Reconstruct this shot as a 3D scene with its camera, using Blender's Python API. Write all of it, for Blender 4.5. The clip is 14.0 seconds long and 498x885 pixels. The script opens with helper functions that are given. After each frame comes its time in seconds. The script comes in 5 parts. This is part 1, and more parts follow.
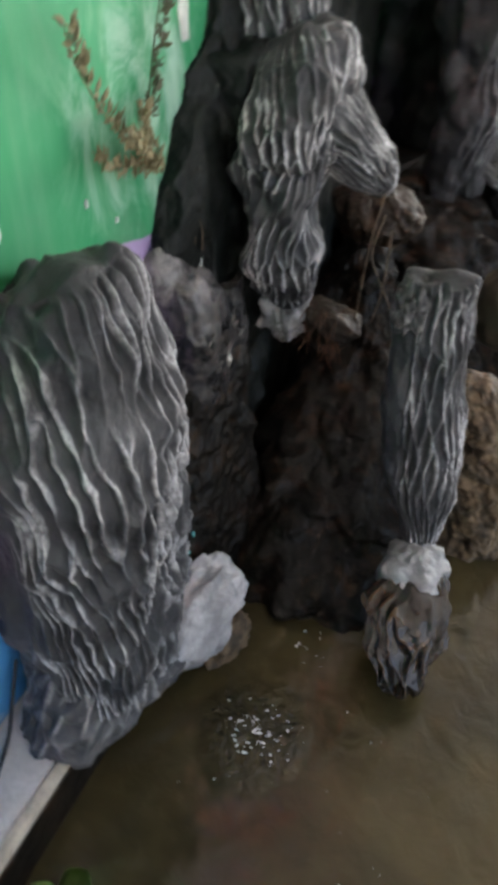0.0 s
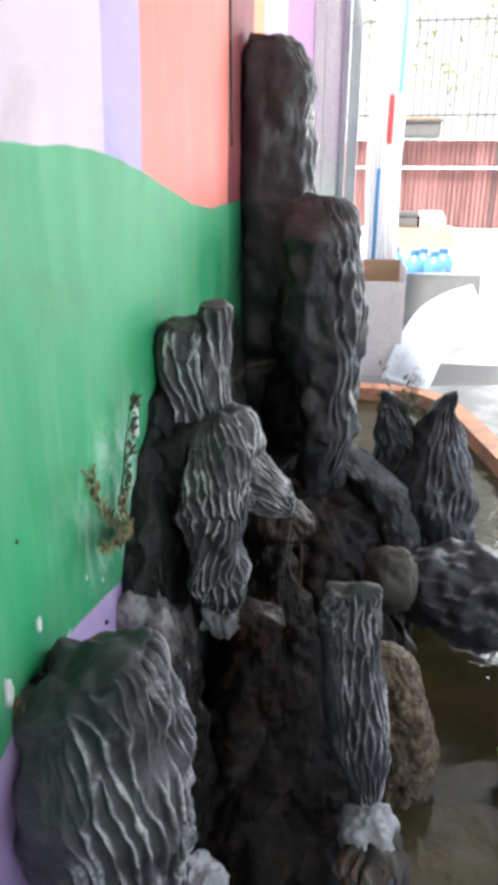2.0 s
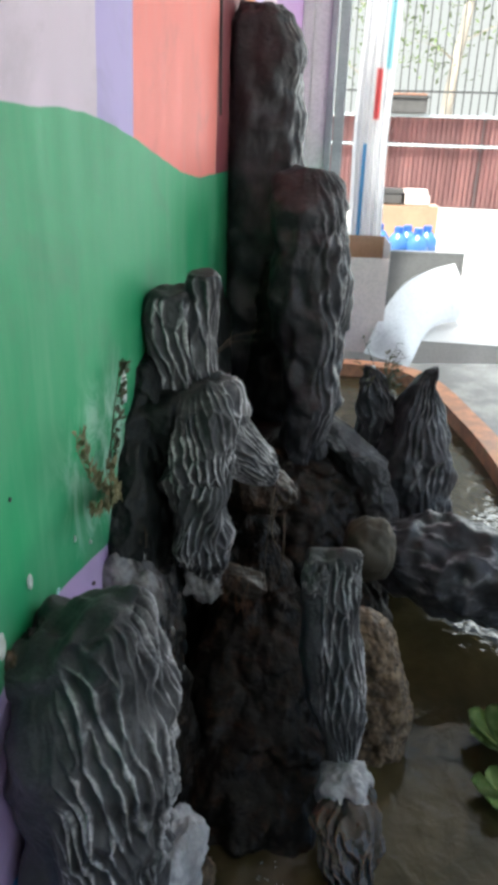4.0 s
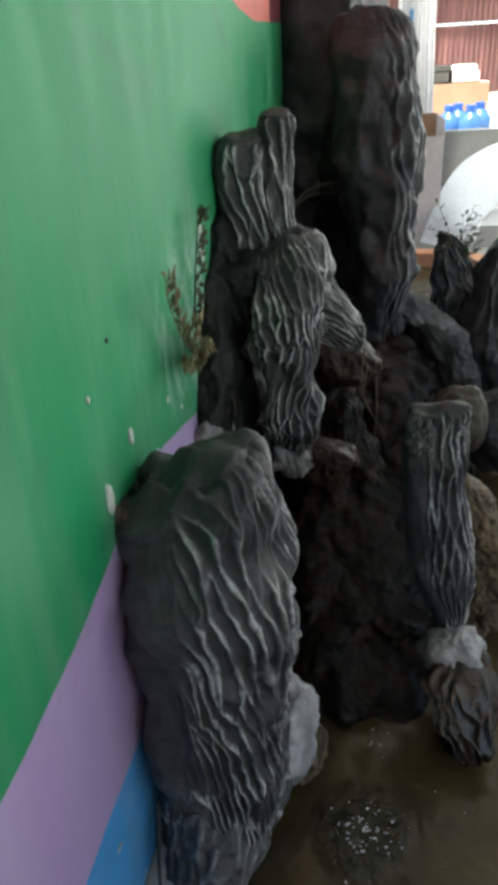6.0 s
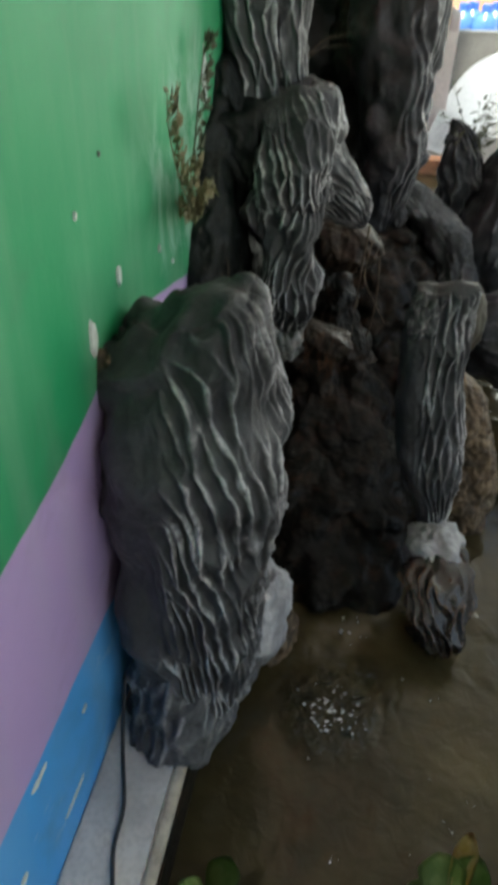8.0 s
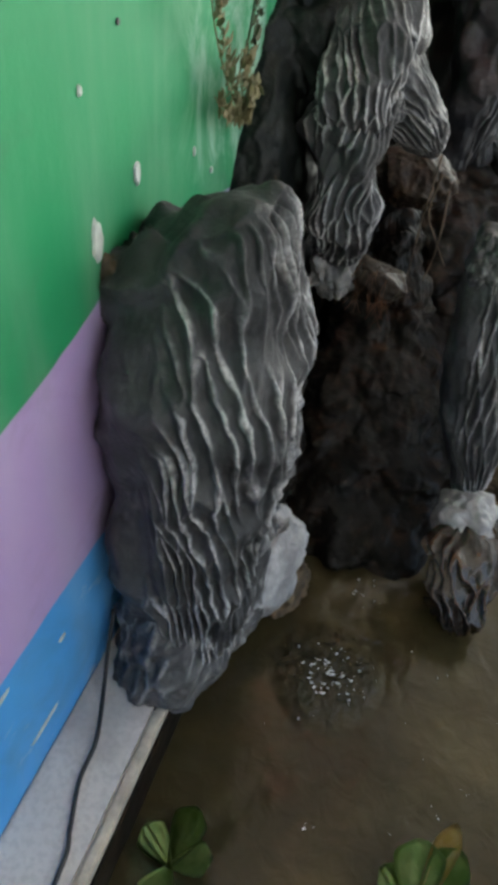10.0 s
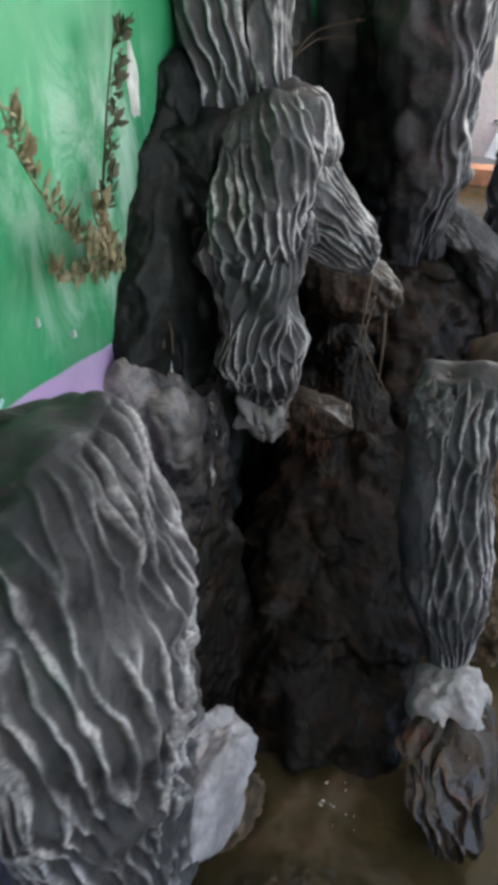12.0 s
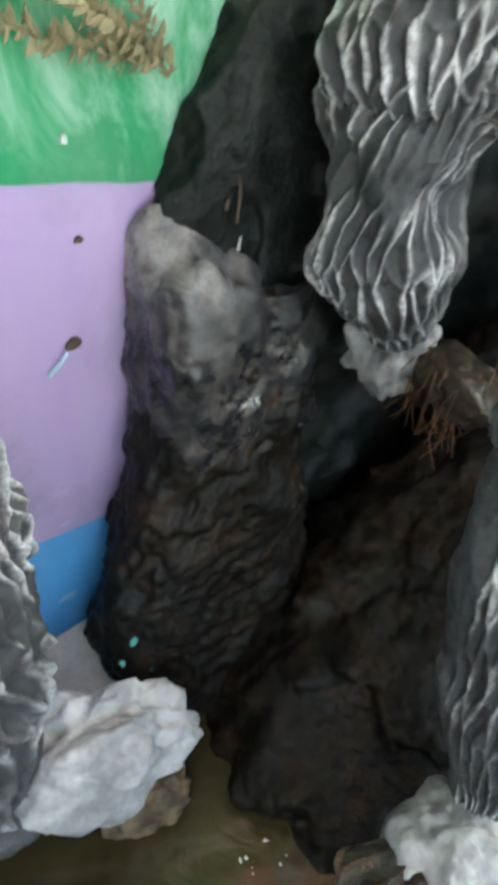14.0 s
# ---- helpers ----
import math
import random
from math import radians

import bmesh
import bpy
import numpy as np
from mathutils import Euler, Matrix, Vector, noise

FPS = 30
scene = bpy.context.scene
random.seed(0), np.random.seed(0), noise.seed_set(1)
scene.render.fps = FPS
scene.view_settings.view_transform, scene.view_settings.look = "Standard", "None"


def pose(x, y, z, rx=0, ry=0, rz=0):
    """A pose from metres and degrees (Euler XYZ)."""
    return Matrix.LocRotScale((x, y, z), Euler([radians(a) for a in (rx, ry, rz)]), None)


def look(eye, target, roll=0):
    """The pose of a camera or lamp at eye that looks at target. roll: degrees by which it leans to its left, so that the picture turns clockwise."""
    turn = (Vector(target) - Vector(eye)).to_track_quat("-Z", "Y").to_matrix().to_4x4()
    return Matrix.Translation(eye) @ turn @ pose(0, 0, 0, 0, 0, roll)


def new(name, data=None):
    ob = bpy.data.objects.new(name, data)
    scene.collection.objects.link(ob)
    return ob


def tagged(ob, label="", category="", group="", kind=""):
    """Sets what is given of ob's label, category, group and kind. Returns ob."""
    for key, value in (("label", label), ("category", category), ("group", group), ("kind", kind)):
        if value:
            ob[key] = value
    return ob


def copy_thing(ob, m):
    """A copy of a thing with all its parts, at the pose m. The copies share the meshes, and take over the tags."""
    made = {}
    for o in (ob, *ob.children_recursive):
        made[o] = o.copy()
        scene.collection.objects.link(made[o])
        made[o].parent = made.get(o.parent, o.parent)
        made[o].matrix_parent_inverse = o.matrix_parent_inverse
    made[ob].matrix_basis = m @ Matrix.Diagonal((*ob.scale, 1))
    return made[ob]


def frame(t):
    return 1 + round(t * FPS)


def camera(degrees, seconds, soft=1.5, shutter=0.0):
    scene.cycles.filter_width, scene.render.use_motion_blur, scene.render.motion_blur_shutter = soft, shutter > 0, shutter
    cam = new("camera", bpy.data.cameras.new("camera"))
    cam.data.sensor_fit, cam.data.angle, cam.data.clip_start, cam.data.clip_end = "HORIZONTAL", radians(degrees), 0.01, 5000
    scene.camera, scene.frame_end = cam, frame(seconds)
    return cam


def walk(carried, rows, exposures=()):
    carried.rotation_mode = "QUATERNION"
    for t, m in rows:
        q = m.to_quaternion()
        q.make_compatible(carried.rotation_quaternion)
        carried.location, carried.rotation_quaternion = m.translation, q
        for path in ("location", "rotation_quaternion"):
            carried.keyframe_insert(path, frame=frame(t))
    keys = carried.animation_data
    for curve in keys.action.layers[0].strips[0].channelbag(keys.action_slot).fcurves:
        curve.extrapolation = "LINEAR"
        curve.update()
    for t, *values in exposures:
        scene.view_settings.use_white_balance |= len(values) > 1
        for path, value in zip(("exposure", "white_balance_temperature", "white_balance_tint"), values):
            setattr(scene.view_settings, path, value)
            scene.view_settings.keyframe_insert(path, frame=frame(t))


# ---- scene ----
cam = camera(38.5, 14.0, 5.0, 0.4)
PATH = [
    (0, (0.548, -0.007, 1.05), (-0.052, 1.405, -0.22), 0.9),
    (0.3, (0.521, -0.058, 1.098), (0.008, 1.398, -0.139), -3.4),
    (0.5, (0.522, -0.062, 1.126), (-0.01, 1.382, -0.116), -3.4),
    (1, (0.481, -0.103, 1.209), (-0.048, 1.476, 0.1), -2.0),
    (1.5, (0.427, -0.16, 1.272), (0.12, 1.567, 0.307), -0.1),
    (2, (0.44, -0.214, 1.336), (0.116, 1.62, 0.605), 0.1),
    (2.5, (0.438, -0.248, 1.346), (0.134, 1.606, 0.659), 0.8),
    (4.8, (0.421, -0.245, 1.287), (0.162, 1.547, 0.439), 1.7),
    (5, (0.405, -0.245, 1.27), (0.079, 1.533, 0.413), 1.3),
    (5.5, (0.362, -0.237, 1.229), (0.06, 1.513, 0.309), 0.8),
    (6, (0.338, -0.234, 1.185), (-0.032, 1.47, 0.205), -3.7),
    (6.5, (0.338, -0.229, 1.141), (-0.04, 1.428, 0.086), -2.4),
    (7, (0.338, -0.236, 1.133), (0.031, 1.451, 0.103), -1.3),
    (7.5, (0.328, -0.242, 1.117), (0.016, 1.454, 0.104), 1.0),
    (8, (0.302, -0.219, 1.078), (0.032, 1.378, -0.096), 1.8),
    (8.2, (0.315, -0.211, 1.06), (0.016, 1.329, -0.154), 2.5),
    (10.3, (0.346, -0.102, 1.001), (-0.052, 1.361, -0.303), 5.0),
    (10.4, (0.321, -0.078, 0.987), (-0.031, 1.416, -0.295), 6.5),
    (10.5, (0.337, -0.068, 1.016), (-0.021, 1.438, -0.251), 5.8),
    (11, (0.329, -0.009, 1.031), (0.008, 1.585, -0.135), 3.9),
    (11.5, (0.331, 0.06, 1.036), (0.012, 1.636, -0.138), 2.3),
    (12, (0.388, 0.16, 1.022), (-0.059, 1.723, -0.144), -0.2),
    (12.5, (0.465, 0.26, 0.96), (-0.139, 1.728, -0.256), 1.1),
    (13, (0.511, 0.302, 0.917), (-0.251, 1.745, -0.238), 0.3),
    (13.5, (0.533, 0.39, 0.863), (-0.384, 1.729, -0.305), 1.2),
    (14, (0.564, 0.515, 0.855), (-0.564, 1.517, -0.449), 1.5),
]
EXPOSURES = [(t, stops, kelvin, tint) for t, stops, kelvin, tint in (
    (0.0, 1.95, 6900, 9), (0.5, 2.3, 6850, 10), (1.0, 2.2, 6700, 12), (1.5, 2.3, 6300, 11), (2.0, 1.9, 6300, 7), (2.5, 1.65, 6250, 5), (5.0, 1.15, 6450, 0), (6.0, 1.15, 6700, -1), (7.0, 1.1, 6900, -1), (8.0, 1.28, 7000, -1),
    (10.5, 1.8, 6800, 5), (11.5, 1.92, 6600, 8), (12.5, 2.12, 6600, 7), (13.0, 2.4, 6600, 4), (13.5, 2.4, 6700, 1), (14.0, 2.67, 6750, -2))]
walk(cam, [(t, look(eye, target, roll)) for t, eye, target, roll in PATH], EXPOSURES)

# ---- sky, sun and room light ----
world = bpy.data.worlds.new("daylight")
scene.world = world
world.use_nodes = True
wt = world.node_tree
sky = wt.nodes.new("ShaderNodeTexSky")
sky.sky_type, sky.sun_disc = "NISHITA", False
sky.sun_elevation, sky.sun_rotation = radians(66), radians(200)
sky.air_density, sky.dust_density = 1.0, 5.0
wt.links.new(sky.outputs[0], wt.nodes["Background"].inputs[0])
wt.nodes["Background"].inputs[1].default_value = 0.15
sun = new("sun", bpy.data.lights.new("sun", "SUN"))
sun.data.energy, sun.data.angle, sun.data.color = 5.0, radians(6), (1.0, 0.95, 0.88)
sun.matrix_world = look((-1.4, -3.8, 9.1), (0, 0, 0))
# daylight that comes in through the porch's open north end
opening = new("north_opening", bpy.data.lights.new("north_opening", "AREA"))
opening.data.shape, opening.data.size, opening.data.size_y, opening.data.energy, opening.data.color = "RECTANGLE", 1.4, 1.8, 34.0, (0.95, 0.98, 1.0)
opening.matrix_world = look((2.35, 4.9, 1.35), (0.2, 1.2, 0.5))


# ---- materials ----
class Mat:
    """A small builder of node materials."""

    def __init__(self, name, rough=0.6, metal=0.0):
        self.m = bpy.data.materials.new(name)
        self.m.use_nodes = True
        self.t = self.m.node_tree
        self.b = self.t.nodes["Principled BSDF"]
        self.b.inputs["Roughness"].default_value = rough
        self.b.inputs["Metallic"].default_value = metal
        tc = self.t.nodes.new("ShaderNodeTexCoord")
        self.obj = tc.outputs["Object"]
        geo = self.t.nodes.new("ShaderNodeNewGeometry")
        self.pos, self.island = geo.outputs["Position"], geo.outputs["Random Per Island"]
        self.bumps = None

    def node(self, kind, **values):
        n = self.t.nodes.new(kind)
        if "operation" in values:
            n.operation = values["operation"]
        if "interpolation_type" in values:
            n.interpolation_type = values["interpolation_type"]
        if "data_type" in values:
            n.data_type = values["data_type"]
        if "blend_type" in values:
            n.blend_type = values["blend_type"]
        if "attribute_name" in values:
            n.attribute_name = values["attribute_name"]
        return n

    def put(self, socket, value):
        if isinstance(value, bpy.types.NodeSocket):
            self.t.links.new(value, socket)
        else:
            if isinstance(value, tuple) and len(value) == 3 and socket.type == "RGBA":
                value = (*value, 1)
            socket.default_value = value

    def math(self, op, a, b=0.0, c=0.0):
        n = self.node("ShaderNodeMath", operation=op)
        for s, v in zip(n.inputs, (a, b, c)):
            self.put(s, v)
        return n.outputs[0]

    def noise(self, scale, detail=4.0, rough=0.55, stretch=(1, 1, 1), at=None, warp=0.0):
        mp = self.node("ShaderNodeMapping")
        self.put(mp.inputs[0], at or self.obj)
        mp.inputs["Scale"].default_value = stretch
        n = self.node("ShaderNodeTexNoise")
        self.put(n.inputs["Vector"], mp.outputs[0])
        for k, v in (("Scale", scale), ("Detail", detail), ("Roughness", rough), ("Distortion", warp)):
            n.inputs[k].default_value = v
        return n.outputs[0]

    def ramp(self, value, lo, hi, a=0.0, b=1.0):
        n = self.node("ShaderNodeMapRange", interpolation_type="SMOOTHSTEP")
        for s, v in zip(n.inputs, (value, lo, hi, a, b)):
            self.put(s, v)
        return n.outputs[0]

    def mix(self, f, a, b, mode="MIX"):
        n = self.node("ShaderNodeMix", data_type="RGBA", blend_type=mode)
        self.put(n.inputs[0], f)
        self.put(n.inputs[6], a)
        self.put(n.inputs[7], b)
        return n.outputs[2]

    def xyz(self, v):
        n = self.node("ShaderNodeSeparateXYZ")
        self.put(n.inputs[0], v)
        return n.outputs

    def attr(self, name):
        return self.node("ShaderNodeAttribute", attribute_name=name).outputs["Fac"]

    def random(self):
        return self.node("ShaderNodeObjectInfo").outputs["Random"]

    def colour(self, c):
        self.put(self.b.inputs["Base Color"], c)
        return self

    def rough(self, r):
        self.put(self.b.inputs["Roughness"], r)
        return self

    def bump(self, height, strength=0.3, dist=0.004):
        n = self.node("ShaderNodeBump")
        n.inputs["Strength"].default_value, n.inputs["Distance"].default_value = strength, dist
        self.put(n.inputs["Height"], height)
        if self.bumps:
            self.put(n.inputs["Normal"], self.bumps)
        self.bumps = n.outputs[0]
        self.put(self.b.inputs["Normal"], self.bumps)
        return self


def mat_mural():
    k = Mat("mural_paint", 0.42)
    x, y, z = k.xyz(k.pos)
    wob = k.noise(9, 2, at=k.pos)
    wy = k.math("ADD", y, k.math("MULTIPLY", k.math("SUBTRACT", wob, 0.5), 0.012))
    wz = k.math("ADD", z, k.math("MULTIPLY", k.math("SUBTRACT", wob, 0.5), 0.010))
    blue, lilac, green = (0.065, 0.36, 0.78), (0.46, 0.33, 0.60), (0.017, 0.285, 0.110)
    edge = lambda v, at, w=0.002: k.ramp(v, at - w, at + w)
    # bands beside one another above the green hill
    band = (0.55, 0.45, 0.54)
    for at, c in ((0.955, (0.38, 0.30, 0.58)), (1.145, (0.72, 0.16, 0.13)), (1.93, (0.22, 0.035, 0.05)), (2.32, (0.75, 0.26, 0.12)),
                  (2.54, (0.45, 0.36, 0.62)), (2.76, (0.52, 0.38, 0.44)), (3.15, (0.30, 0.15, 0.33))):
        lean = k.math("MULTIPLY_ADD", z, -0.10, 0.14)
        band = k.mix(edge(k.math("ADD", wy, lean), at), band, c)
    top = k.ramp(y, 0.80, 1.75, 1.358, 1.225)
    off = k.math("DIVIDE", k.math("SUBTRACT", y, 0.62), 0.25)
    low = k.math("MULTIPLY_ADD", k.math("EXPONENT", k.math("MULTIPLY", k.math("MULTIPLY", off, off), -1.0)), 0.068, 0.577)
    c = k.mix(k.ramp(k.math("SUBTRACT", wz, k.ramp(y, 0.38, 0.80, 0.291, 0.212)), -0.002, 0.002), blue, lilac)
    c = k.mix(k.ramp(k.math("SUBTRACT", wz, low), -0.002, 0.002), c, green)
    c = k.mix(k.ramp(k.math("SUBTRACT", wz, top), -0.002, 0.002), c, band)
    # brush streaks, fading and chalky run-off
    streak = k.noise(14, 5, stretch=(1, 1, 0.12), at=k.pos)
    c = k.mix(k.ramp(streak, 0.35, 0.75, 0.0, 0.28), c, k.mix(0.5, c, (0.55, 0.62, 0.56)))
    stain = k.math("MULTIPLY", k.ramp(k.noise(5, 6, 0.65, at=k.pos, warp=0.6), 0.50, 0.72), 0.35)
    c = k.mix(stain, c, k.mix(0.6, c, (0.10, 0.12, 0.10)))
    runs = k.math("MULTIPLY", k.ramp(y, 0.60, 0.86), k.ramp(y, 1.15, 0.98))
    runs = k.math("MULTIPLY", runs, k.math("MULTIPLY", k.ramp(z, 0.58, 0.68), k.ramp(z, 1.0, 0.82)))
    runs = k.math("MULTIPLY", runs, k.ramp(k.noise(11, 6, 0.7, stretch=(1, 1, 0.5), at=k.pos, warp=0.8), 0.40, 0.66))
    c = k.mix(k.math("MULTIPLY", runs, 0.9), c, (0.40, 0.62, 0.50))
    scuff = k.math("MULTIPLY", k.ramp(k.noise(26, 6, 0.7, stretch=(1, 0.35, 1), at=k.pos), 0.60, 0.70), k.ramp(z, 0.34, 0.20))
    c = k.mix(k.math("MULTIPLY", scuff, 0.7), c, (0.62, 0.70, 0.74))
    k.colour(c)
    k.b.inputs["Specular IOR Level"].default_value = 0.35
    k.rough(k.ramp(streak, 0.3, 0.7, 0.55, 0.72))
    return k.bump(k.noise(120, 3, at=k.pos), 0.15, 0.002).bump(k.noise(7, 3, at=k.pos), 0.25, 0.01).m


def mat_plain(name, c, rough=0.6, vary=0.25, scale=8.0, grain=90.0, metal=0.0, bump=0.15, stretch=(1, 1, 1)):
    k = Mat(name, rough, metal)
    a = k.noise(scale, 5, 0.6, stretch)
    b = k.noise(grain, 3, 0.5, stretch)
    dark, light = tuple(v * (1 - vary) for v in c), tuple(min(1, v * (1 + vary)) for v in c)
    col = k.mix(k.ramp(a, 0.35, 0.65), dark, light)
    col = k.mix(k.math("MULTIPLY", k.ramp(b, 0.45, 0.62), 0.25), col, tuple(v * 0.6 for v in c))
    k.colour(col)
    k.rough(k.ramp(a, 0.3, 0.7, max(0.03, rough - 0.1), min(1, rough + 0.1)))
    return k.bump(b, bump, 0.003).m


def mat_bark(name, dark, pale, rough, crest_at=(0.45, 0.95), wet=0.0, rust=0.0, gloss=0.5, dusty=0.10, rust_grain=7):
    """Cement cast as bark: a dark coat, with pale brushwork along the crests."""
    k = Mat(name, rough)
    crest = k.attr("crest")
    blot = k.noise(11, 5, 0.6)
    grit = k.noise(150, 4, 0.6)
    brush = k.math("MULTIPLY", k.ramp(crest, *crest_at), k.ramp(blot, 0.38, 0.62, 0.15, 1.0))
    brush = k.math("MULTIPLY", brush, k.ramp(grit, 0.36, 0.58, 0.48, 1.0))
    col = k.mix(k.ramp(blot, 0.35, 0.68), dark, tuple(v * 1.7 for v in dark))
    col = k.mix(brush, col, pale)
    dust = k.ramp(k.noise(4.5, 6, 0.65, warp=0.4), 0.52, 0.72, 0.0, dusty)
    col = k.mix(dust, col, tuple(0.55 * a + 0.45 * b for a, b in zip(dark, pale)))
    if rust:
        col = k.mix(k.math("MULTIPLY", k.ramp(k.noise(rust_grain, 6, 0.75, warp=0.5), 0.48, 0.74), rust), col, (0.13, 0.060, 0.026))
    k.colour(col)
    k.b.inputs["Specular IOR Level"].default_value = gloss
    k.rough(k.ramp(blot, 0.3, 0.7, rough + 0.08, max(0.05, rough - 0.12)))
    if wet:
        k.b.inputs["Coat Weight"].default_value = wet
        k.b.inputs["Coat Roughness"].default_value = 0.07
        k.b.inputs["Coat IOR"].default_value = 1.45
    return k.bump(grit, 0.55, 0.004).bump(k.noise(45, 5, 0.65), 0.5, 0.008).m


MURAL = mat_mural()
BARK = mat_bark("black_bark_cement", (0.043, 0.0435, 0.046), (0.62, 0.62, 0.635), 0.58, (0.16, 0.80), gloss=0.32)
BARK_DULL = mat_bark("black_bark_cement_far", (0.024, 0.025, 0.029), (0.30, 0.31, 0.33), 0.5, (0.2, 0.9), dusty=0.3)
WET = mat_bark("wet_brown_cement", (0.012, 0.0065, 0.003), (0.075, 0.038, 0.014), 0.16, (0.3, 0.95), 0.55, 0.45, 0.5, dusty=0.0, rust_grain=20)
SOAKED = mat_bark("soaked_brown_cement", (0.012, 0.008, 0.005), (0.070, 0.045, 0.027), 0.5, (0.2, 0.8), 0.12, 0.35, 0.3, rust_grain=14)
# wet brown cement, darkened so the shade of the hollows is in its colour
CASCADE = mat_bark("dark_wet_shaded_cement", (0.0040, 0.0032, 0.0021), (0.024, 0.017, 0.010), 0.55, (0.4, 1.0), 0.10, 0.32, 0.2, rust_grain=17)
# mossy cement taken near black: shade beside and behind the rocks is in it
MOSS_SHADE = mat_bark("black_mossy_shaded_cement", (0.0045, 0.006, 0.005), (0.022, 0.027, 0.023), 0.5, (0.5, 1.0), 0.0, 0.0, 0.3)
TAN = mat_plain("tan_pitted_stone", (0.13, 0.092, 0.056), 0.75, 0.6, 34, 90, bump=1.0)
OLIVE = mat_plain("olive_grey_stone", (0.060, 0.052, 0.036), 0.6, 0.3, 12, 60, bump=0.4)
PALE = mat_plain("pale_cement", (0.40, 0.40, 0.41), 0.8, 0.42, 11, 60, bump=0.8)
FOOT = mat_plain("grey_cement", (0.28, 0.28, 0.285), 0.5, 0.40, 18, 80, bump=0.8)
GREY = mat_plain("grey_ledge_cement", (0.60, 0.57, 0.54), 0.75, 0.18, 7, 120, bump=0.35)
EDGE = mat_plain("worn_cream_edging", (0.50, 0.45, 0.37), 0.7, 0.25, 20, 120, bump=0.35)
YARD = mat_plain("sunlit_yard_cement", (0.62, 0.60, 0.57), 0.7, 0.12, 1.5, 60)
FLOOR = mat_plain("porch_floor_cement", (0.46, 0.44, 0.41), 0.6, 0.2, 2.5, 60)
PORCH = mat_plain("stained_porch_cement", (0.30, 0.28, 0.25), 0.65, 0.35, 3.5, 60)
ORANGE = mat_plain("orange_terracotta_rim", (0.50, 0.22, 0.11), 0.6, 0.25, 12, 90)
BED = mat_plain("silty_pond_bed", (0.085, 0.062, 0.036), 0.9, 0.35, 4, 50)
WHITE = mat_plain("white_paint", (0.78, 0.78, 0.78), 0.5, 0.05, 3, 60)
CEIL = mat_plain("ceiling_board", (0.55, 0.54, 0.52), 0.7, 0.08, 2, 60)


def mat_water():
    k = Mat("brown_pond_water", 0.03)
    k.colour((0.07, 0.052, 0.030))
    k.b.inputs["Specular IOR Level"].default_value = 0.34
    k.b.inputs["Coat Weight"].default_value, k.b.inputs["Coat Roughness"].default_value = 0.10, 0.02
    silt = k.noise(3.0, 5, 0.6, at=k.pos, warp=0.5)
    k.colour(k.mix(k.ramp(silt, 0.35, 0.68), (0.034, 0.028, 0.013), (0.078, 0.062, 0.028)))
    fine = k.noise(30, 3, 0.5, at=k.pos, warp=0.8)
    x, y, z = k.xyz(k.pos)
    dx, dy = k.math("DIVIDE", k.math("SUBTRACT", x, 0.33), 0.10), k.math("DIVIDE", k.math("SUBTRACT", y, 0.54), 0.11)
    far = k.math("ADD", k.math("MULTIPLY", dx, dx), k.math("MULTIPLY", dy, dy))
    splash = k.math("MULTIPLY", k.noise(34, 4, 0.6, at=k.pos, warp=1.0), k.ramp(far, 1.0, 0.15))
    return k.bump(k.noise(9, 2, 0.5, at=k.pos, warp=0.6), 0.35, 0.02).bump(fine, 0.30, 0.008).bump(splash, 0.7, 0.03).m


def mat_stained():
    """Pale cement blotched with black damp, wet in places."""
    k = Mat("stained_grey_cement", 0.35)
    x, y, z = k.xyz(k.pos)
    blot = k.noise(9, 6, 0.65, warp=0.4)
    # height mask: pale above about z 0.5, near-black lower down
    fresh = k.ramp(k.math("MULTIPLY_ADD", k.noise(7, 4), 0.16, z), 0.53, 0.64)
    c = k.mix(k.math("MULTIPLY", fresh, k.ramp(blot, 0.36, 0.60)), (0.016, 0.016, 0.018), (0.30, 0.28, 0.27))
    c = k.mix(k.ramp(k.noise(60, 4), 0.45, 0.65, 0.0, 0.5), c, (0.10, 0.085, 0.075))
    k.colour(c)
    k.rough(k.ramp(k.noise(14, 4), 0.40, 0.60, 0.55, 0.15))
    return k.bump(k.noise(70, 4), 0.5, 0.005).bump(blot, 0.4, 0.01).m


STAINED = mat_stained()
WATER = mat_water()


# ---- mesh helpers ----
def hash_grid(i, j, k, seed):
    h = (i * 374761393 + j * 668265263 + k * 2147483647 + seed * 974634777) & 0xFFFFFFFF
    h = ((h ^ (h >> 13)) * 1274126177) & 0xFFFFFFFF
    h = (h ^ (h >> 16)) & 0xFFFFFFFF
    return h


def perlin(p, seed=0):
    """Gradient noise, about -1 to 1, at an array of points."""
    p = np.asarray(p, float)
    i = np.floor(p).astype(np.int64)
    f = p - i
    w = f * f * f * (f * (f * 6 - 15) + 10)
    out = 0
    for dx in (0, 1):
        for dy in (0, 1):
            for dz in (0, 1):
                h = hash_grid(i[..., 0] + dx, i[..., 1] + dy, i[..., 2] + dz, seed)
                a = (h & 1023) / 1023 * 2 * np.pi
                c = ((h >> 10) & 1023) / 1023 * 2 - 1
                s = np.sqrt(1 - c * c)
                g = s * np.cos(a) * (f[..., 0] - dx) + s * np.sin(a) * (f[..., 1] - dy) + c * (f[..., 2] - dz)
                out = out + g * (w[..., 0] if dx else 1 - w[..., 0]) * (w[..., 1] if dy else 1 - w[..., 1]) * (w[..., 2] if dz else 1 - w[..., 2])
    return out * 1.6


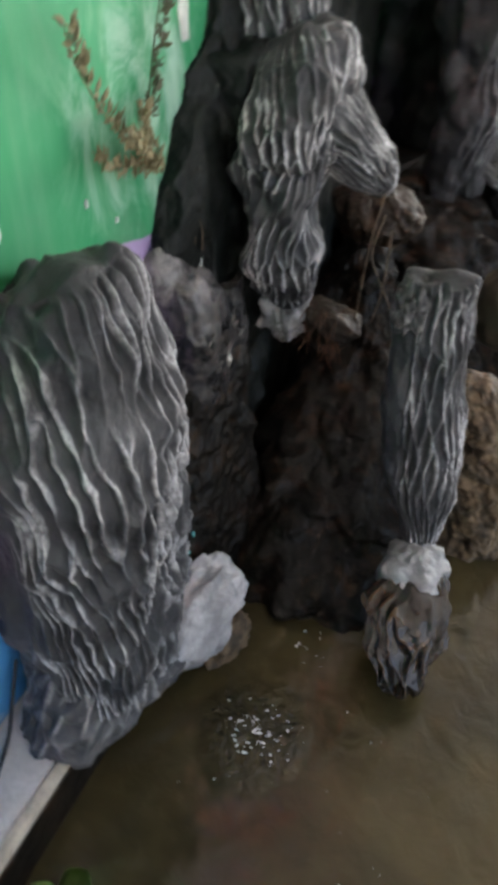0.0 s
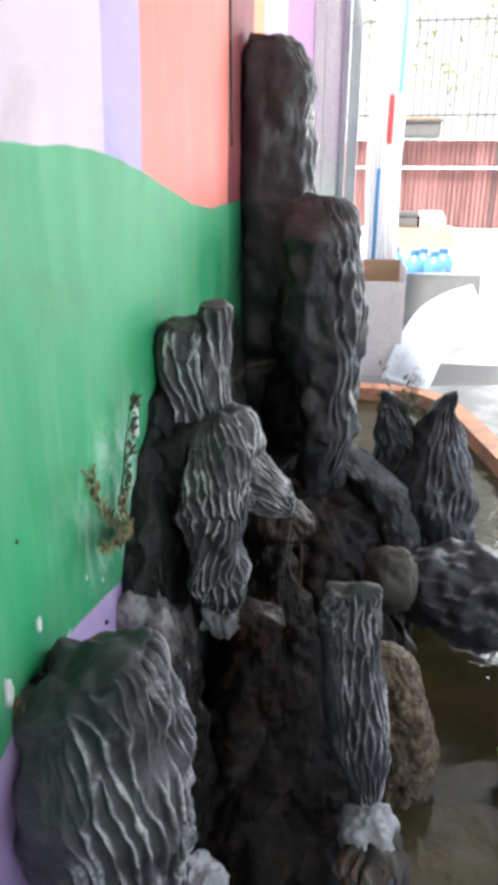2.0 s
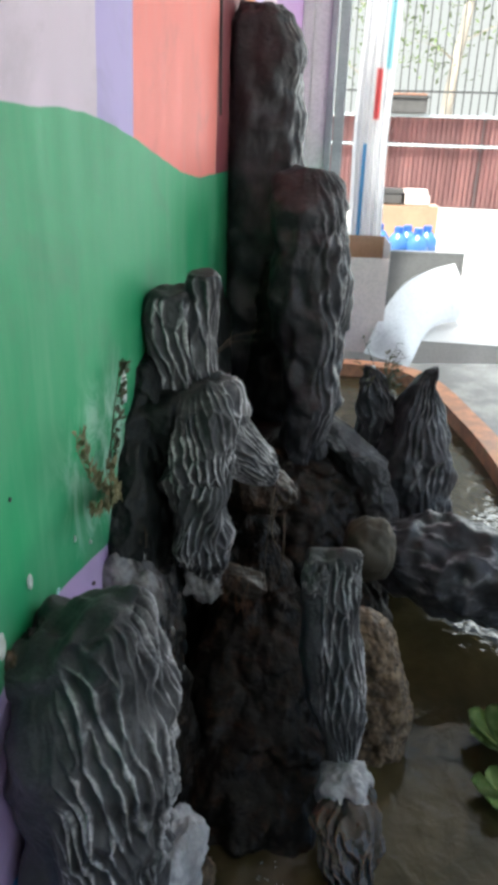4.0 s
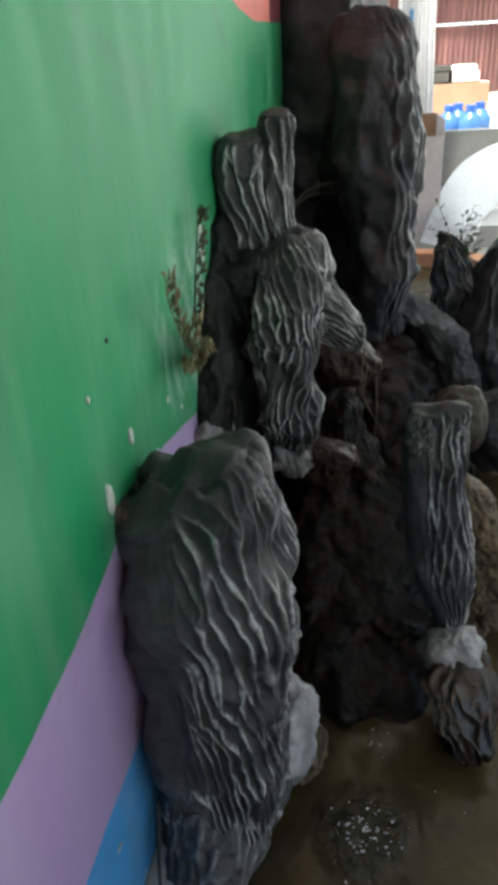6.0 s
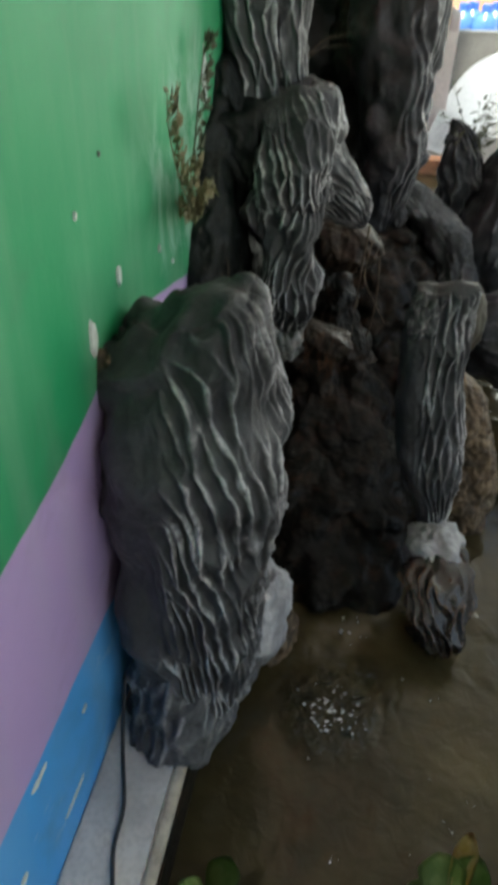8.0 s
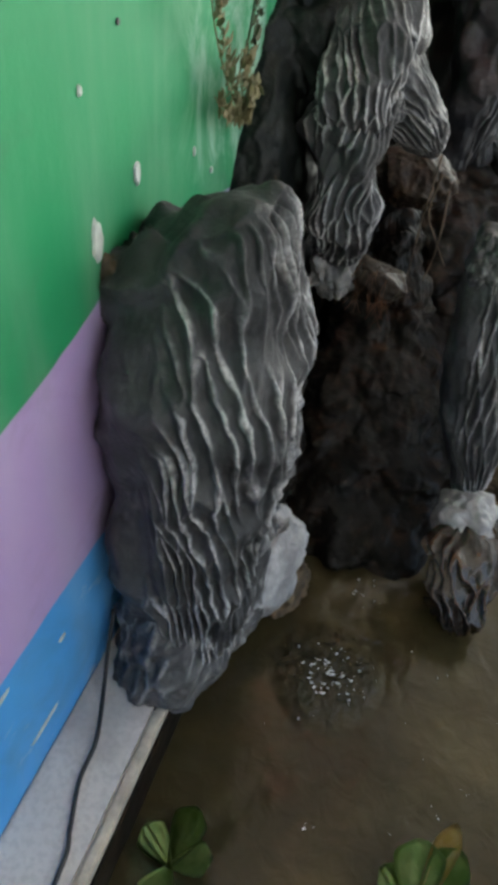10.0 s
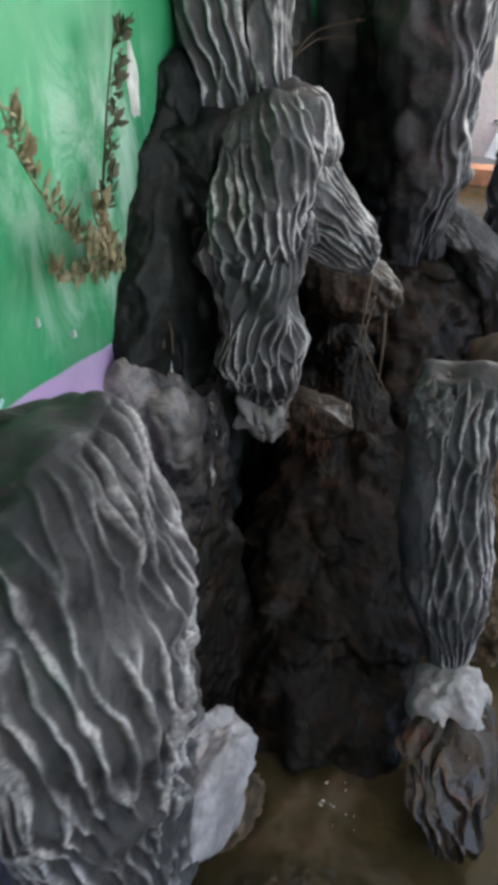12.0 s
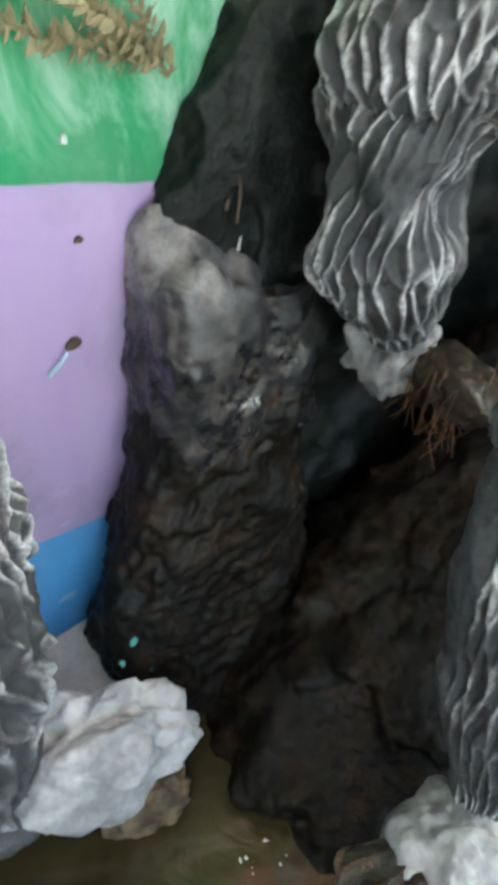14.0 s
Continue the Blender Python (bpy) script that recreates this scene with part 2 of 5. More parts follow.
def mesh_of(name, verts, faces, material, smooth=True, crest=None):
    me = bpy.data.meshes.new(name)
    me.from_pydata([tuple(v) for v in verts], [], [tuple(f) for f in faces])
    if material:
        me.materials.append(material)
    if smooth:
        me.polygons.foreach_set("use_smooth", [True] * len(me.polygons))
    if crest is not None:
        me.attributes.new("crest", "FLOAT", "POINT").data.foreach_set("value", np.asarray(crest, np.float32))
    me.update()
    return me


def part(name, bm, material, parent=None, label="", smooth=False):
    """Links a bmesh, or a finished mesh, as one object under a thing."""
    if isinstance(bm, bmesh.types.BMesh):
        me = bpy.data.meshes.new(name)
        bm.normal_update()
        bm.to_mesh(me)
        bm.free()
        me.materials.append(material)
        if smooth:
            me.polygons.foreach_set("use_smooth", [True] * len(me.polygons))
    else:
        me = bm
    ob = new(name, me)
    if parent:
        ob.parent = parent
    if label:
        tagged(ob, label)
    return ob


def thing(name, label, category, group="", at=(0, 0, 0)):
    ob = new(name)
    ob.empty_display_size = 0.1
    ob.location = at
    return tagged(ob, label, category, group)


def box(x0, x1, y0, y1, z0, z1, bevel=0.0, bm=None):
    bm = bm or bmesh.new()
    made = bmesh.ops.create_cube(bm, size=1, matrix=Matrix.Translation(((x0 + x1) / 2, (y0 + y1) / 2, (z0 + z1) / 2)) @ Matrix.Diagonal((x1 - x0, y1 - y0, z1 - z0, 1)))
    if bevel:
        vs = set(made["verts"])
        bmesh.ops.bevel(bm, geom=[e for e in bm.edges if e.verts[0] in vs], offset=bevel, segments=2, affect="EDGES")
    return bm


def spline(rows, n):
    """Catmull-Rom through rows of equal length, n samples."""
    r = np.asarray(rows, float)
    r = np.vstack([2 * r[0] - r[1], r, 2 * r[-1] - r[-2]])
    t = np.linspace(0, len(rows) - 1 - 1e-9, n)
    i = t.astype(int)
    f = (t - i)[:, None]
    a, b, c, d = r[i], r[i + 1], r[i + 2], r[i + 3]
    return 0.5 * (2 * b + (c - a) * f + (2 * a - 5 * b + 4 * c - d) * f ** 2 + (3 * b - a - 3 * c + d) * f ** 3)


def veins(a, b, around, seed):
    """Jittered cells on a sheet that wraps after a whole number of cells: the way to the nearest border, how far that border runs along the cell, two random values and the place within the cell."""
    i, j = np.floor(a).astype(np.int64), np.floor(b).astype(np.int64)
    spots = []
    for dj in (-1, 0, 1):
        for di in (-2, -1, 0, 1, 2):
            h = hash_grid((i + di) % around, j + dj, np.zeros_like(i), seed)
            x = i + di + 0.5 + 0.5 * ((j + dj) % 2) + 0.62 * ((h & 1023) / 1023 - 0.5) - a
            y = j + dj + 0.5 + 0.85 * (((h >> 10) & 1023) / 1023 - 0.5) - b
            spots.append((x, y, h))
    X, Y, H = (np.stack([q[k] for q in spots]) for k in range(3))
    D = X * X + Y * Y
    first = D.argmin(0)[None]
    px, py, h = (np.take_along_axis(q, first, 0) for q in (X, Y, H))
    gx, gy = X - px, Y - py
    size = np.sqrt(gx * gx + gy * gy)
    away = np.where(size < 1e-6, 9.0, (0.5 * (X + px) * gx + 0.5 * (Y + py) * gy) / np.maximum(size, 1e-6))
    h = h[0]
    near = away.argmin(0)[None]
    side = np.take_along_axis(np.abs(gx) / np.maximum(size, 1e-6), near, 0)[0]
    return away.min(0), side, ((h >> 3) & 255) / 255, ((h >> 11) & 255) / 255, -px[0], -py[0]


def bark_rock(name, stations, material, nu=150, nv=150, seed=1, ridge=0.012, width=0.030, long=5.0, lump=0.020, square=2.6, smooth_dir=None, turn=None, slant=(0, 0), plain=0.5, lean=0.0, lit_dir=None, bald=1.0, grit=0.0014):
    """A body lofted through stations (x, y, z, rx, ry, twist), carved with thin crests that fork round smooth, almond-shaped hollows.
    smooth_dir: a direction whose side stays almost plain. lean: how far the crests run sideways as they rise."""
    st = spline(stations, nv)
    u = np.linspace(0, 2 * np.pi, nu, endpoint=False)
    cu, su = np.cos(u), np.sin(u)
    rad = (np.abs(cu) ** square + np.abs(su) ** square) ** (-1 / square)
    ex, ey = rad * cu, rad * su
    tw = np.radians(st[:, 5])[:, None]
    lx, ly = ex[None] * st[:, 3:4], ey[None] * st[:, 4:5]
    P = np.stack([st[:, 0:1] + lx * np.cos(tw) - ly * np.sin(tw), st[:, 1:2] + lx * np.sin(tw) + ly * np.cos(tw), np.repeat(st[:, 2:3], nu, 1)], -1)
    mid = st[:, None, :3]
    out = P - mid
    out[..., 2] = 0
    out /= np.linalg.norm(out, axis=-1, keepdims=True) + 1e-9
    # large lumps
    P = P + out * (lump * (perlin(P * 9, seed) + 0.6 * perlin(P * 19, seed + 3)))[..., None]
    girth = 2 * np.pi * np.percentile(np.hypot(st[:, 3], st[:, 4]) / 1.414, 65)
    count = max(6, round(girth / width))
    rise = (P[..., 2] - P[..., 2].mean()) / width
    ring = np.stack([ex * st[:, 3].mean(), ey * st[:, 4].mean()], -1)
    arc = np.concatenate([[0.0], np.cumsum(np.linalg.norm(np.diff(ring, axis=0, append=ring[:1]), axis=1))])
    round_it = arc[:-1] / arc[-1]
    a = count * (round_it[None] + tw / (2 * np.pi)) + lean * rise * (1 - 0.6 * np.clip(out[..., 0], 0, 1)) + 0.70 * perlin(P * np.array([12, 12, 8]), seed + 11) + 0.20 * perlin(P * 40, seed + 12)
    b = rise / long + 0.30 * perlin(P * 11 + 4.1, seed + 15)
    away, side, r1, r2, px, py = veins(a, b, count, seed)
    thick = np.clip(0.20 + 0.18 * perlin(P * 20, seed + 13) + 0.09 * perlin(P * 55, seed + 17), 0.06, 0.50) * np.clip((side - 0.10) / 0.45, 0.3, 1)
    crest = np.clip(1 - away / thick, 0, 1) ** 0.75 * np.clip((side - 0.20) / 0.42, 0.22, 1)
    hollow = np.clip(away / 0.34, 0, 1) ** 0.6
    # finer wrinkles inside the hollows
    fine, *_ = veins(2 * a + 0.3, 1.6 * b + 0.2, 2 * count, seed + 5)
    wrinkle = np.clip(1 - fine / 0.20, 0, 1) * np.clip(perlin(P * 15, seed + 14) + 0.10, 0, 1)
    keep = np.clip(0.90 + 0.95 * perlin(P * 9, seed + 21) + 0.45 * perlin(P * np.array([30, 30, 14]), seed + 22), 0.22, 1)
    keep = keep * np.clip(np.linspace(-0.01, 1, nv) / 0.07, 0, 1)[:, None]
    keep = keep * np.clip((min(bald, 0.985) + 0.05 * perlin(P * 17, seed + 33) - np.linspace(0, 1, nv)[:, None]) / 0.06, 0, 1)
    if smooth_dir is not None:
        s = np.asarray(smooth_dir, float)
        s /= np.linalg.norm(s)
        keep = keep * np.clip(plain - 2.2 * (out @ s) + 0.35 * perlin(P * 8, seed + 31), 0.05, 1)
    crease = 0.5 - 1.4 * np.abs(perlin(P * np.array([11, 11, 6.5]) + 2.7, seed + 51))
    P = P + out * (1.9 * ridge * np.clip(0.6 - keep, 0, 1) * crease)[..., None]
    facet = (r1 - 0.5) * px * 1.3 + (r2 - 0.5) * 0.6 * py + 0.35 * (r2 - 0.5)
    relief = keep * (0.55 - 0.95 * hollow + 0.55 * crest + 1.15 * facet * hollow + 0.22 * wrinkle)
    for _ in range(2):
        relief = 0.5 * relief + 0.25 * (np.roll(relief, 1, 1) + np.roll(relief, -1, 1))
        relief[1:-1] = 0.5 * relief[1:-1] + 0.25 * (relief[2:] + relief[:-2])
    P = P + out * (ridge * relief)[..., None]
    P = P + out * (grit * (perlin(P * 90, seed + 8) + (1.4 * perlin(P * 38, seed + 7) if grit > 0.001 else 0)))[..., None]
    crest = np.clip(crest * (0.55 + 0.65 * np.clip(perlin(P * 21, seed + 23) + 0.55, 0, 1)) + 0.35 * wrinkle, 0, 1) * keep
    P[..., 2] += (0.005 + 0.007 * np.clip((np.linspace(0, 1, nv) - 0.85) / 0.12, 0, 1))[:, None] * perlin(P * 25, seed + 9)
    up = np.clip((np.linspace(0, 1, nv) - 0.55) / 0.4, 0, 1)[:, None]
    P[..., 2] += up * (slant[0] * (P[..., 0] - mid[..., 0]) + slant[1] * (P[..., 1] - mid[..., 1]) + 0.045 * abs(slant[0]) * perlin(P * np.array([24, 24, 2]), seed + 40))
    # light from the open north end painted in: that side gets paler
    if lit_dir is not None:
        crest = crest + 0.22 * np.clip(out @ np.asarray(lit_dir, float) * 1.6, 0, 1) * np.clip(0.5 + perlin(P * 14, seed + 44), 0, 1)
    verts = P.reshape(-1, 3)
    idx = np.arange(nv * nu).reshape(nv, nu)
    nxt = np.roll(idx, -1, 1)
    faces = np.stack([idx[:-1], nxt[:-1], nxt[1:], idx[1:]], -1).reshape(-1, 4).tolist()
    c0, c1 = len(verts), len(verts) + 1
    verts = np.vstack([verts, P[0].mean(0), P[-1].mean(0) + [0, 0, 0.004]])
    faces += [(int(nxt[0, i]), int(idx[0, i]), c0) for i in range(nu)]
    faces += [(int(idx[-1, i]), int(nxt[-1, i]), c1) for i in range(nu)]
    crest = np.concatenate([crest.ravel(), [0.2, 0.2]])
    if turn is not None:
        T = np.array(turn)
        verts = verts @ T[:3, :3].T + T[:3, 3]
    return mesh_of(name, verts, faces, material, True, crest)


def boulder(name, centre, radii, material, seed=1, lump=0.25, fine=0.06, n=70, turn=0.0, flat=0.0, tilt=0.0):
    """A rounded, uneven lump of cement or stone."""
    v, h = np.meshgrid(np.linspace(0, np.pi, n), np.linspace(0, 2 * np.pi, 2 * n, endpoint=False), indexing="ij")
    D = np.stack([np.sin(v) * np.cos(h), np.sin(v) * np.sin(h), np.cos(v)], -1)
    D = np.sign(D) * np.abs(D) ** 0.85
    r = 1 + lump * perlin(D * 1.7 + seed * 3.1, seed) + lump * 0.5 * perlin(D * 4 + seed, seed + 1) + fine * perlin(D * 11, seed + 2) + fine * 0.5 * perlin(D * 24, seed + 4)
    P = D * r[..., None] * np.asarray(radii)
    a = radians(turn)
    R = np.array(Matrix.Rotation(a, 3, "Z") @ Matrix.Rotation(radians(tilt), 3, "X"))
    P = P @ R.T + np.asarray(centre)
    if flat is not None and flat != 0.0:
        P[..., 2] = np.maximum(P[..., 2], flat)
    idx = np.arange(n * 2 * n).reshape(n, 2 * n)
    nxt = np.roll(idx, -1, 1)
    faces = np.stack([idx[:-1], idx[1:], nxt[1:], nxt[:-1]], -1).reshape(-1, 4).tolist()
    crest = np.clip(0.35 + 0.6 * perlin(D * 4, seed + 2), 0, 0.8).ravel()
    return mesh_of(name, P.reshape(-1, 3), faces, material, True, crest)


# ---- the porch: ground, pond, walls, ceiling ----
WL, LEDGE = -0.045, 0.05
RIM = [(0.0, 4.13), (0.40, 4.13), (0.66, 4.10), (0.82, 3.98), (0.93, 3.72), (1.02, 3.35), (1.11, 2.93), (1.18, 2.3), (1.22, 1.5), (1.24, 0.6), (1.24, -0.45)]
RIMS = spline(RIM, 70)


def strip(inner, outer, z0, z1):
    """A slab between two lines of plan points."""
    bm = bmesh.new()
    rows = []
    for a, c in zip(inner, outer):
        rows.append([bm.verts.new((p[0], p[1], z)) for p, z in ((a, z0), (a, z1), (c, z1), (c, z0))])
    for r, s in zip(rows, rows[1:]):
        for k in range(4):
            bm.faces.new((r[k], s[k], s[(k + 1) % 4], r[(k + 1) % 4]))
    bm.faces.new(rows[0][::-1])
    bm.faces.new(rows[-1])
    bmesh.ops.recalc_face_normals(bm, faces=bm.faces)
    return bm


step = np.gradient(RIMS, axis=0)
side_dir = np.stack([-step[:, 1], step[:, 0]], -1)
side_dir /= np.linalg.norm(side_dir, axis=1, keepdims=True)
ground = part("ground", box(-60, 60, -40, 90, -0.5, -0.46), FLOOR)
tagged(ground, "pale concrete yard ground outside", "ground", kind="structure")
far_edge = np.stack([np.full(len(RIMS), 3.4), RIMS[:, 1] + np.linspace(0.8, 0, len(RIMS))], -1)
floor = tagged(part("floor", strip(RIMS, far_edge, -0.45, 0.0), PORCH), "pale worn concrete porch floor", "floor", kind="structure")
yard = bmesh.new()
box(-12, 3.4, 4.93, 40, -0.45, -0.003, bm=yard)
box(3.4, 40, -20, 40, -0.45, -0.003, bm=yard)
box(-0.2, 3.4, -6, -0.45, -0.45, 0.0, bm=yard)
tagged(part("pavement", yard, YARD), "pale sunlit concrete yard", "pavement", kind="structure")
box_n = tagged(part("floor_north", box(-0.2, 0.0, 4.4, 4.93, -0.45, 0.0), FLOOR), "pale worn concrete sill", "floor", kind="structure")
wall_west = tagged(part("wall_west", box(-0.2, 0.0, -4, 4.4, -0.45, 2.75), MURAL), "mural wall with green hill, lilac and blue bands", "wall", kind="structure")
ceiling = tagged(part("ceiling", box(-0.2, 3.4, -4, 4.2, 2.75, 2.9), CEIL), "pale porch ceiling boards", "ceiling", kind="structure")
wall_south = tagged(part("wall_south", box(-0.2, 3.55, -4.2, -4, -0.45, 2.75), FLOOR), "plain grey rendered wall behind the porch", "wall", kind="structure")
bed = tagged(part("pond_bed", box(0.0, 1.25, -0.45, 4.13, -0.45, -0.40), BED), "dark silty pond bed", "pond bed", kind="structure")
tagged(part("pond_rim", strip(RIMS + side_dir * -0.035, RIMS + side_dir * 0.075, -0.42, 0.035), ORANGE), "orange terracotta rim of the pond", "rim", kind="structure")
tagged(part("pond_wall", box(0.0, 1.2, -0.50, -0.45, -0.45, 0.035), GREY), "low cement wall closing the pond", "pond wall", kind="structure")


def water_sheet():
    xs = np.concatenate([np.linspace(0.0, 0.75, 190), np.linspace(0.76, 1.23, 30)])
    ys = np.concatenate([np.linspace(-0.45, 0.05, 50, endpoint=False), np.linspace(0.05, 1.0, 230), np.linspace(1.02, 4.12, 140)])
    n, m = len(xs), len(ys)
    X, Y = np.meshgrid(xs, ys, indexing="xy")
    P = np.stack([X, Y, np.zeros_like(X)], -1)
    near = np.exp(-(((X - 0.33) / 0.08) ** 2 + ((Y - 0.54) / 0.09) ** 2))
    P[..., 2] = WL + 0.0012 * perlin(P * 14, 3) + near * (0.0040 * perlin(P * 30 + 5, 4) + 0.0024 * perlin(P * 70, 6))
    idx = np.arange(n * m).reshape(m, n)
    f = np.stack([idx[:-1, :-1], idx[:-1, 1:], idx[1:, 1:], idx[1:, :-1]], -1).reshape(-1, 4).tolist()
    return mesh_of("water", P.reshape(-1, 3), f, WATER)


water = tagged(part("water", water_sheet(), WATER), "murky brown rippled pond water", "water", kind="structure")
ledge = thing("ledge", "grey cement ledge along the wall beside the pond", "ledge")
tagged(ledge, kind="structure")
part("slab", box(0.0, 0.112, -0.45, 1.0, -0.42, LEDGE, 0.004), GREY, ledge)
part("edging", box(0.112, 0.127, -0.45, 1.0, -0.42, LEDGE + 0.003, 0.003), EDGE, ledge, "worn cream edging strip")
# thin near-black facing over the pale side of the slab
part("wet_side", box(0.1275, 0.131, -0.449, 0.999, -0.42, LEDGE - 0.012, 0.001), CASCADE, ledge, "thin dark facing under the edging")

# ---- the rocks of the waterfall ----
def LOC(m, ob):
    m.transform(Matrix.Translation(-ob.location))
    return m


SOFT = mat_bark("grey_smooth_cement", (0.045, 0.045, 0.047), (0.36, 0.355, 0.35), 0.45, (0.2, 0.95), dusty=0.5)
rock_a = thing("bark_rock", "black bark-ridged cement rock standing on the ledge against the wall", "rock", "waterfall rocks", (0.1, 0.5, 0.05))
part("body", LOC(bark_rock("body", [
    (0.100, 0.470, 0.048, 0.070, 0.080, -15), (0.104, 0.480, 0.110, 0.082, 0.088, -15), (0.106, 0.498, 0.190, 0.090, 0.105, 2), (0.104, 0.508, 0.280, 0.100, 0.124, 8),
    (0.104, 0.512, 0.400, 0.104, 0.130, 2), (0.105, 0.520, 0.520, 0.109, 0.122, -8), (0.102, 0.530, 0.610, 0.105, 0.100, -6),
    (0.094, 0.535, 0.668, 0.094, 0.082, -4), (0.089, 0.536, 0.694, 0.084, 0.068, 0), (0.087, 0.536, 0.706, 0.058, 0.046, 0), (0.087, 0.536, 0.710, 0.022, 0.016, 0)],
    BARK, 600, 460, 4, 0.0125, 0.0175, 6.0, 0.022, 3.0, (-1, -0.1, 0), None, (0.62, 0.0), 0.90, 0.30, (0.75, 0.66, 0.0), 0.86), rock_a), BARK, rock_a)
part("cement_base", LOC(boulder("cement_base", (0.172, 0.640, 0.045), (0.062, 0.110, 0.098), PALE, 5, 0.24, 0.025, 90, -16, 0.001), rock_a), PALE, rock_a, "pale rough cement base")
part("damp_lump", LOC(boulder("damp_lump", (0.214, 0.672, -0.03), (0.036, 0.055, 0.055), TAN, 15, 0.25, 0.06, 50, -20), rock_a), TAN, rock_a, "damp brown lump under the cement base")
part("corner_lump", LOC(boulder("corner_lump", (0.028, 0.530, 0.630), (0.032, 0.046, 0.040), MOSS_SHADE, 25, 0.45, 0.08, 50, 10), rock_a), MOSS_SHADE, rock_a)
part("cement_skirt", LOC(bark_rock("cement_skirt", [
    (0.098, 0.472, 0.046, 0.084, 0.140, -8), (0.099, 0.474, 0.066, 0.086, 0.142, -8), (0.101, 0.480, 0.105, 0.084, 0.132, -8), (0.103, 0.486, 0.150, 0.078, 0.112, -8), (0.104, 0.490, 0.185, 0.050, 0.075, -8)],
    SOFT, 210, 110, 6, 0.007, 0.026, 2.2, 0.022, grit=0.0030), rock_a), SOFT, rock_a, "grey cement smeared round the foot")
part("skirt_edge", LOC(boulder("skirt_edge", (0.150, 0.520, 0.050), (0.030, 0.105, 0.062), PALE, 16, 0.30, 0.03, 70, -14, 0.002), rock_a), PALE, rock_a, "pale cement smeared along the foot")

rock_b = thing("bark_rock", "black bark-ridged cement rock with a forked stump-like top", "rock", "waterfall rocks", (0.1, 1.25, 0.35))
part("body", LOC(bark_rock("body", [
    (0.140, 1.110, 0.415, 0.028, 0.032, 0), (0.146, 1.080, 0.470, 0.038, 0.056, 0), (0.148, 1.062, 0.550, 0.046, 0.078, 0), (0.150, 1.082, 0.625, 0.053, 0.092, 0), (0.150, 1.104, 0.680, 0.062, 0.098, 0), (0.148, 1.118, 0.730, 0.050, 0.080, 0), (0.146, 1.13, 0.760, 0.02, 0.03, 0)],
    BARK, 320, 310, 9, 0.0105, 0.0165, 4.2, 0.030, 2.8, (-1, 1.0, 0), None, (0, 0), 1.0, -0.15, grit=0.0020), rock_b), BARK, rock_b)
part("head", LOC(bark_rock("head", [
    (0.148, 1.108, 0.660, 0.040, 0.076, 0), (0.149, 1.106, 0.676, 0.066, 0.108, 0), (0.149, 1.110, 0.705, 0.073, 0.118, 0), (0.146, 1.128, 0.745, 0.077, 0.116, 0), (0.138, 1.150, 0.795, 0.072, 0.100, 0), (0.130, 1.165, 0.830, 0.060, 0.078, 0), (0.125, 1.175, 0.850, 0.030, 0.040, 0)],
    BARK, 340, 210, 11, 0.0120, 0.0180, 3.0, 0.034, 2.6, (-1, 1.0, 0), None, (0.22, 0.1), 1.0, 0.25, grit=0.0018), rock_b), BARK, rock_b)
part("stump", LOC(bark_rock("stump", [
    (0.072, 1.180, 0.560, 0.020, 0.030, 0), (0.068, 1.190, 0.650, 0.036, 0.045, 0), (0.064, 1.200, 0.740, 0.041, 0.052, 0), (0.062, 1.205, 0.800, 0.044, 0.054, 0), (0.056, 1.205, 0.860, 0.044, 0.056, 0), (0.046, 1.205, 0.930, 0.048, 0.060, 0), (0.044, 1.205, 1.000, 0.048, 0.060, 0), (0.046, 1.206, 1.026, 0.040, 0.050, 0), (0.046, 1.206, 1.034, 0.018, 0.02, 0)],
    BARK, 230, 230, 29, 0.009, 0.021, 6.0, 0.010, 3.2, (-1, 0.6, 0), None, (0.12, 0.0), 0.9, 0.05, None, 0.86), rock_b), BARK, rock_b, "blunt grooved stump")
part("stump", LOC(bark_rock("stump", [
    (0.112, 1.225, 0.740, 0.034, 0.050, 0), (0.110, 1.225, 0.800, 0.034, 0.052, 0), (0.108, 1.228, 0.870, 0.031, 0.052, 0), (0.107, 1.232, 0.950, 0.031, 0.052, 0), (0.108, 1.235, 1.030, 0.031, 0.050, 0), (0.109, 1.236, 1.060, 0.025, 0.040, 0), (0.109, 1.236, 1.068, 0.01, 0.015, 0)],
    BARK, 200, 230, 30, 0.009, 0.020, 6.0, 0.010, 3.0, lean=0.05, bald=0.85), rock_b), BARK, rock_b, "taller grooved stump")
part("shoulder", LOC(bark_rock("shoulder", [
    (0.258, 1.240, 0.588, 0.016, 0.024, 0), (0.250, 1.232, 0.612, 0.032, 0.056, 0), (0.228, 1.208, 0.650, 0.052, 0.086, 0), (0.200, 1.180, 0.700, 0.058, 0.094, 0), (0.174, 1.165, 0.752, 0.054, 0.084, 0), (0.156, 1.16, 0.800, 0.034, 0.05, 0)],
    BARK, 260, 200, 19, 0.009, 0.018, 4.0, 0.010, lean=0.6), rock_b), BARK, rock_b)
part("knob", LOC(bark_rock("knob", [
    (0.176, 1.150, 0.735, 0.030, 0.040, 0), (0.178, 1.156, 0.775, 0.043, 0.054, 0), (0.176, 1.164, 0.818, 0.042, 0.052, 0), (0.170, 1.172, 0.846, 0.030, 0.038, 0), (0.165, 1.176, 0.860, 0.012, 0.015, 0)],
    BARK, 170, 130, 23, 0.006, 0.024, 2.6, 0.014, grit=0.0014), rock_b), BARK, rock_b)
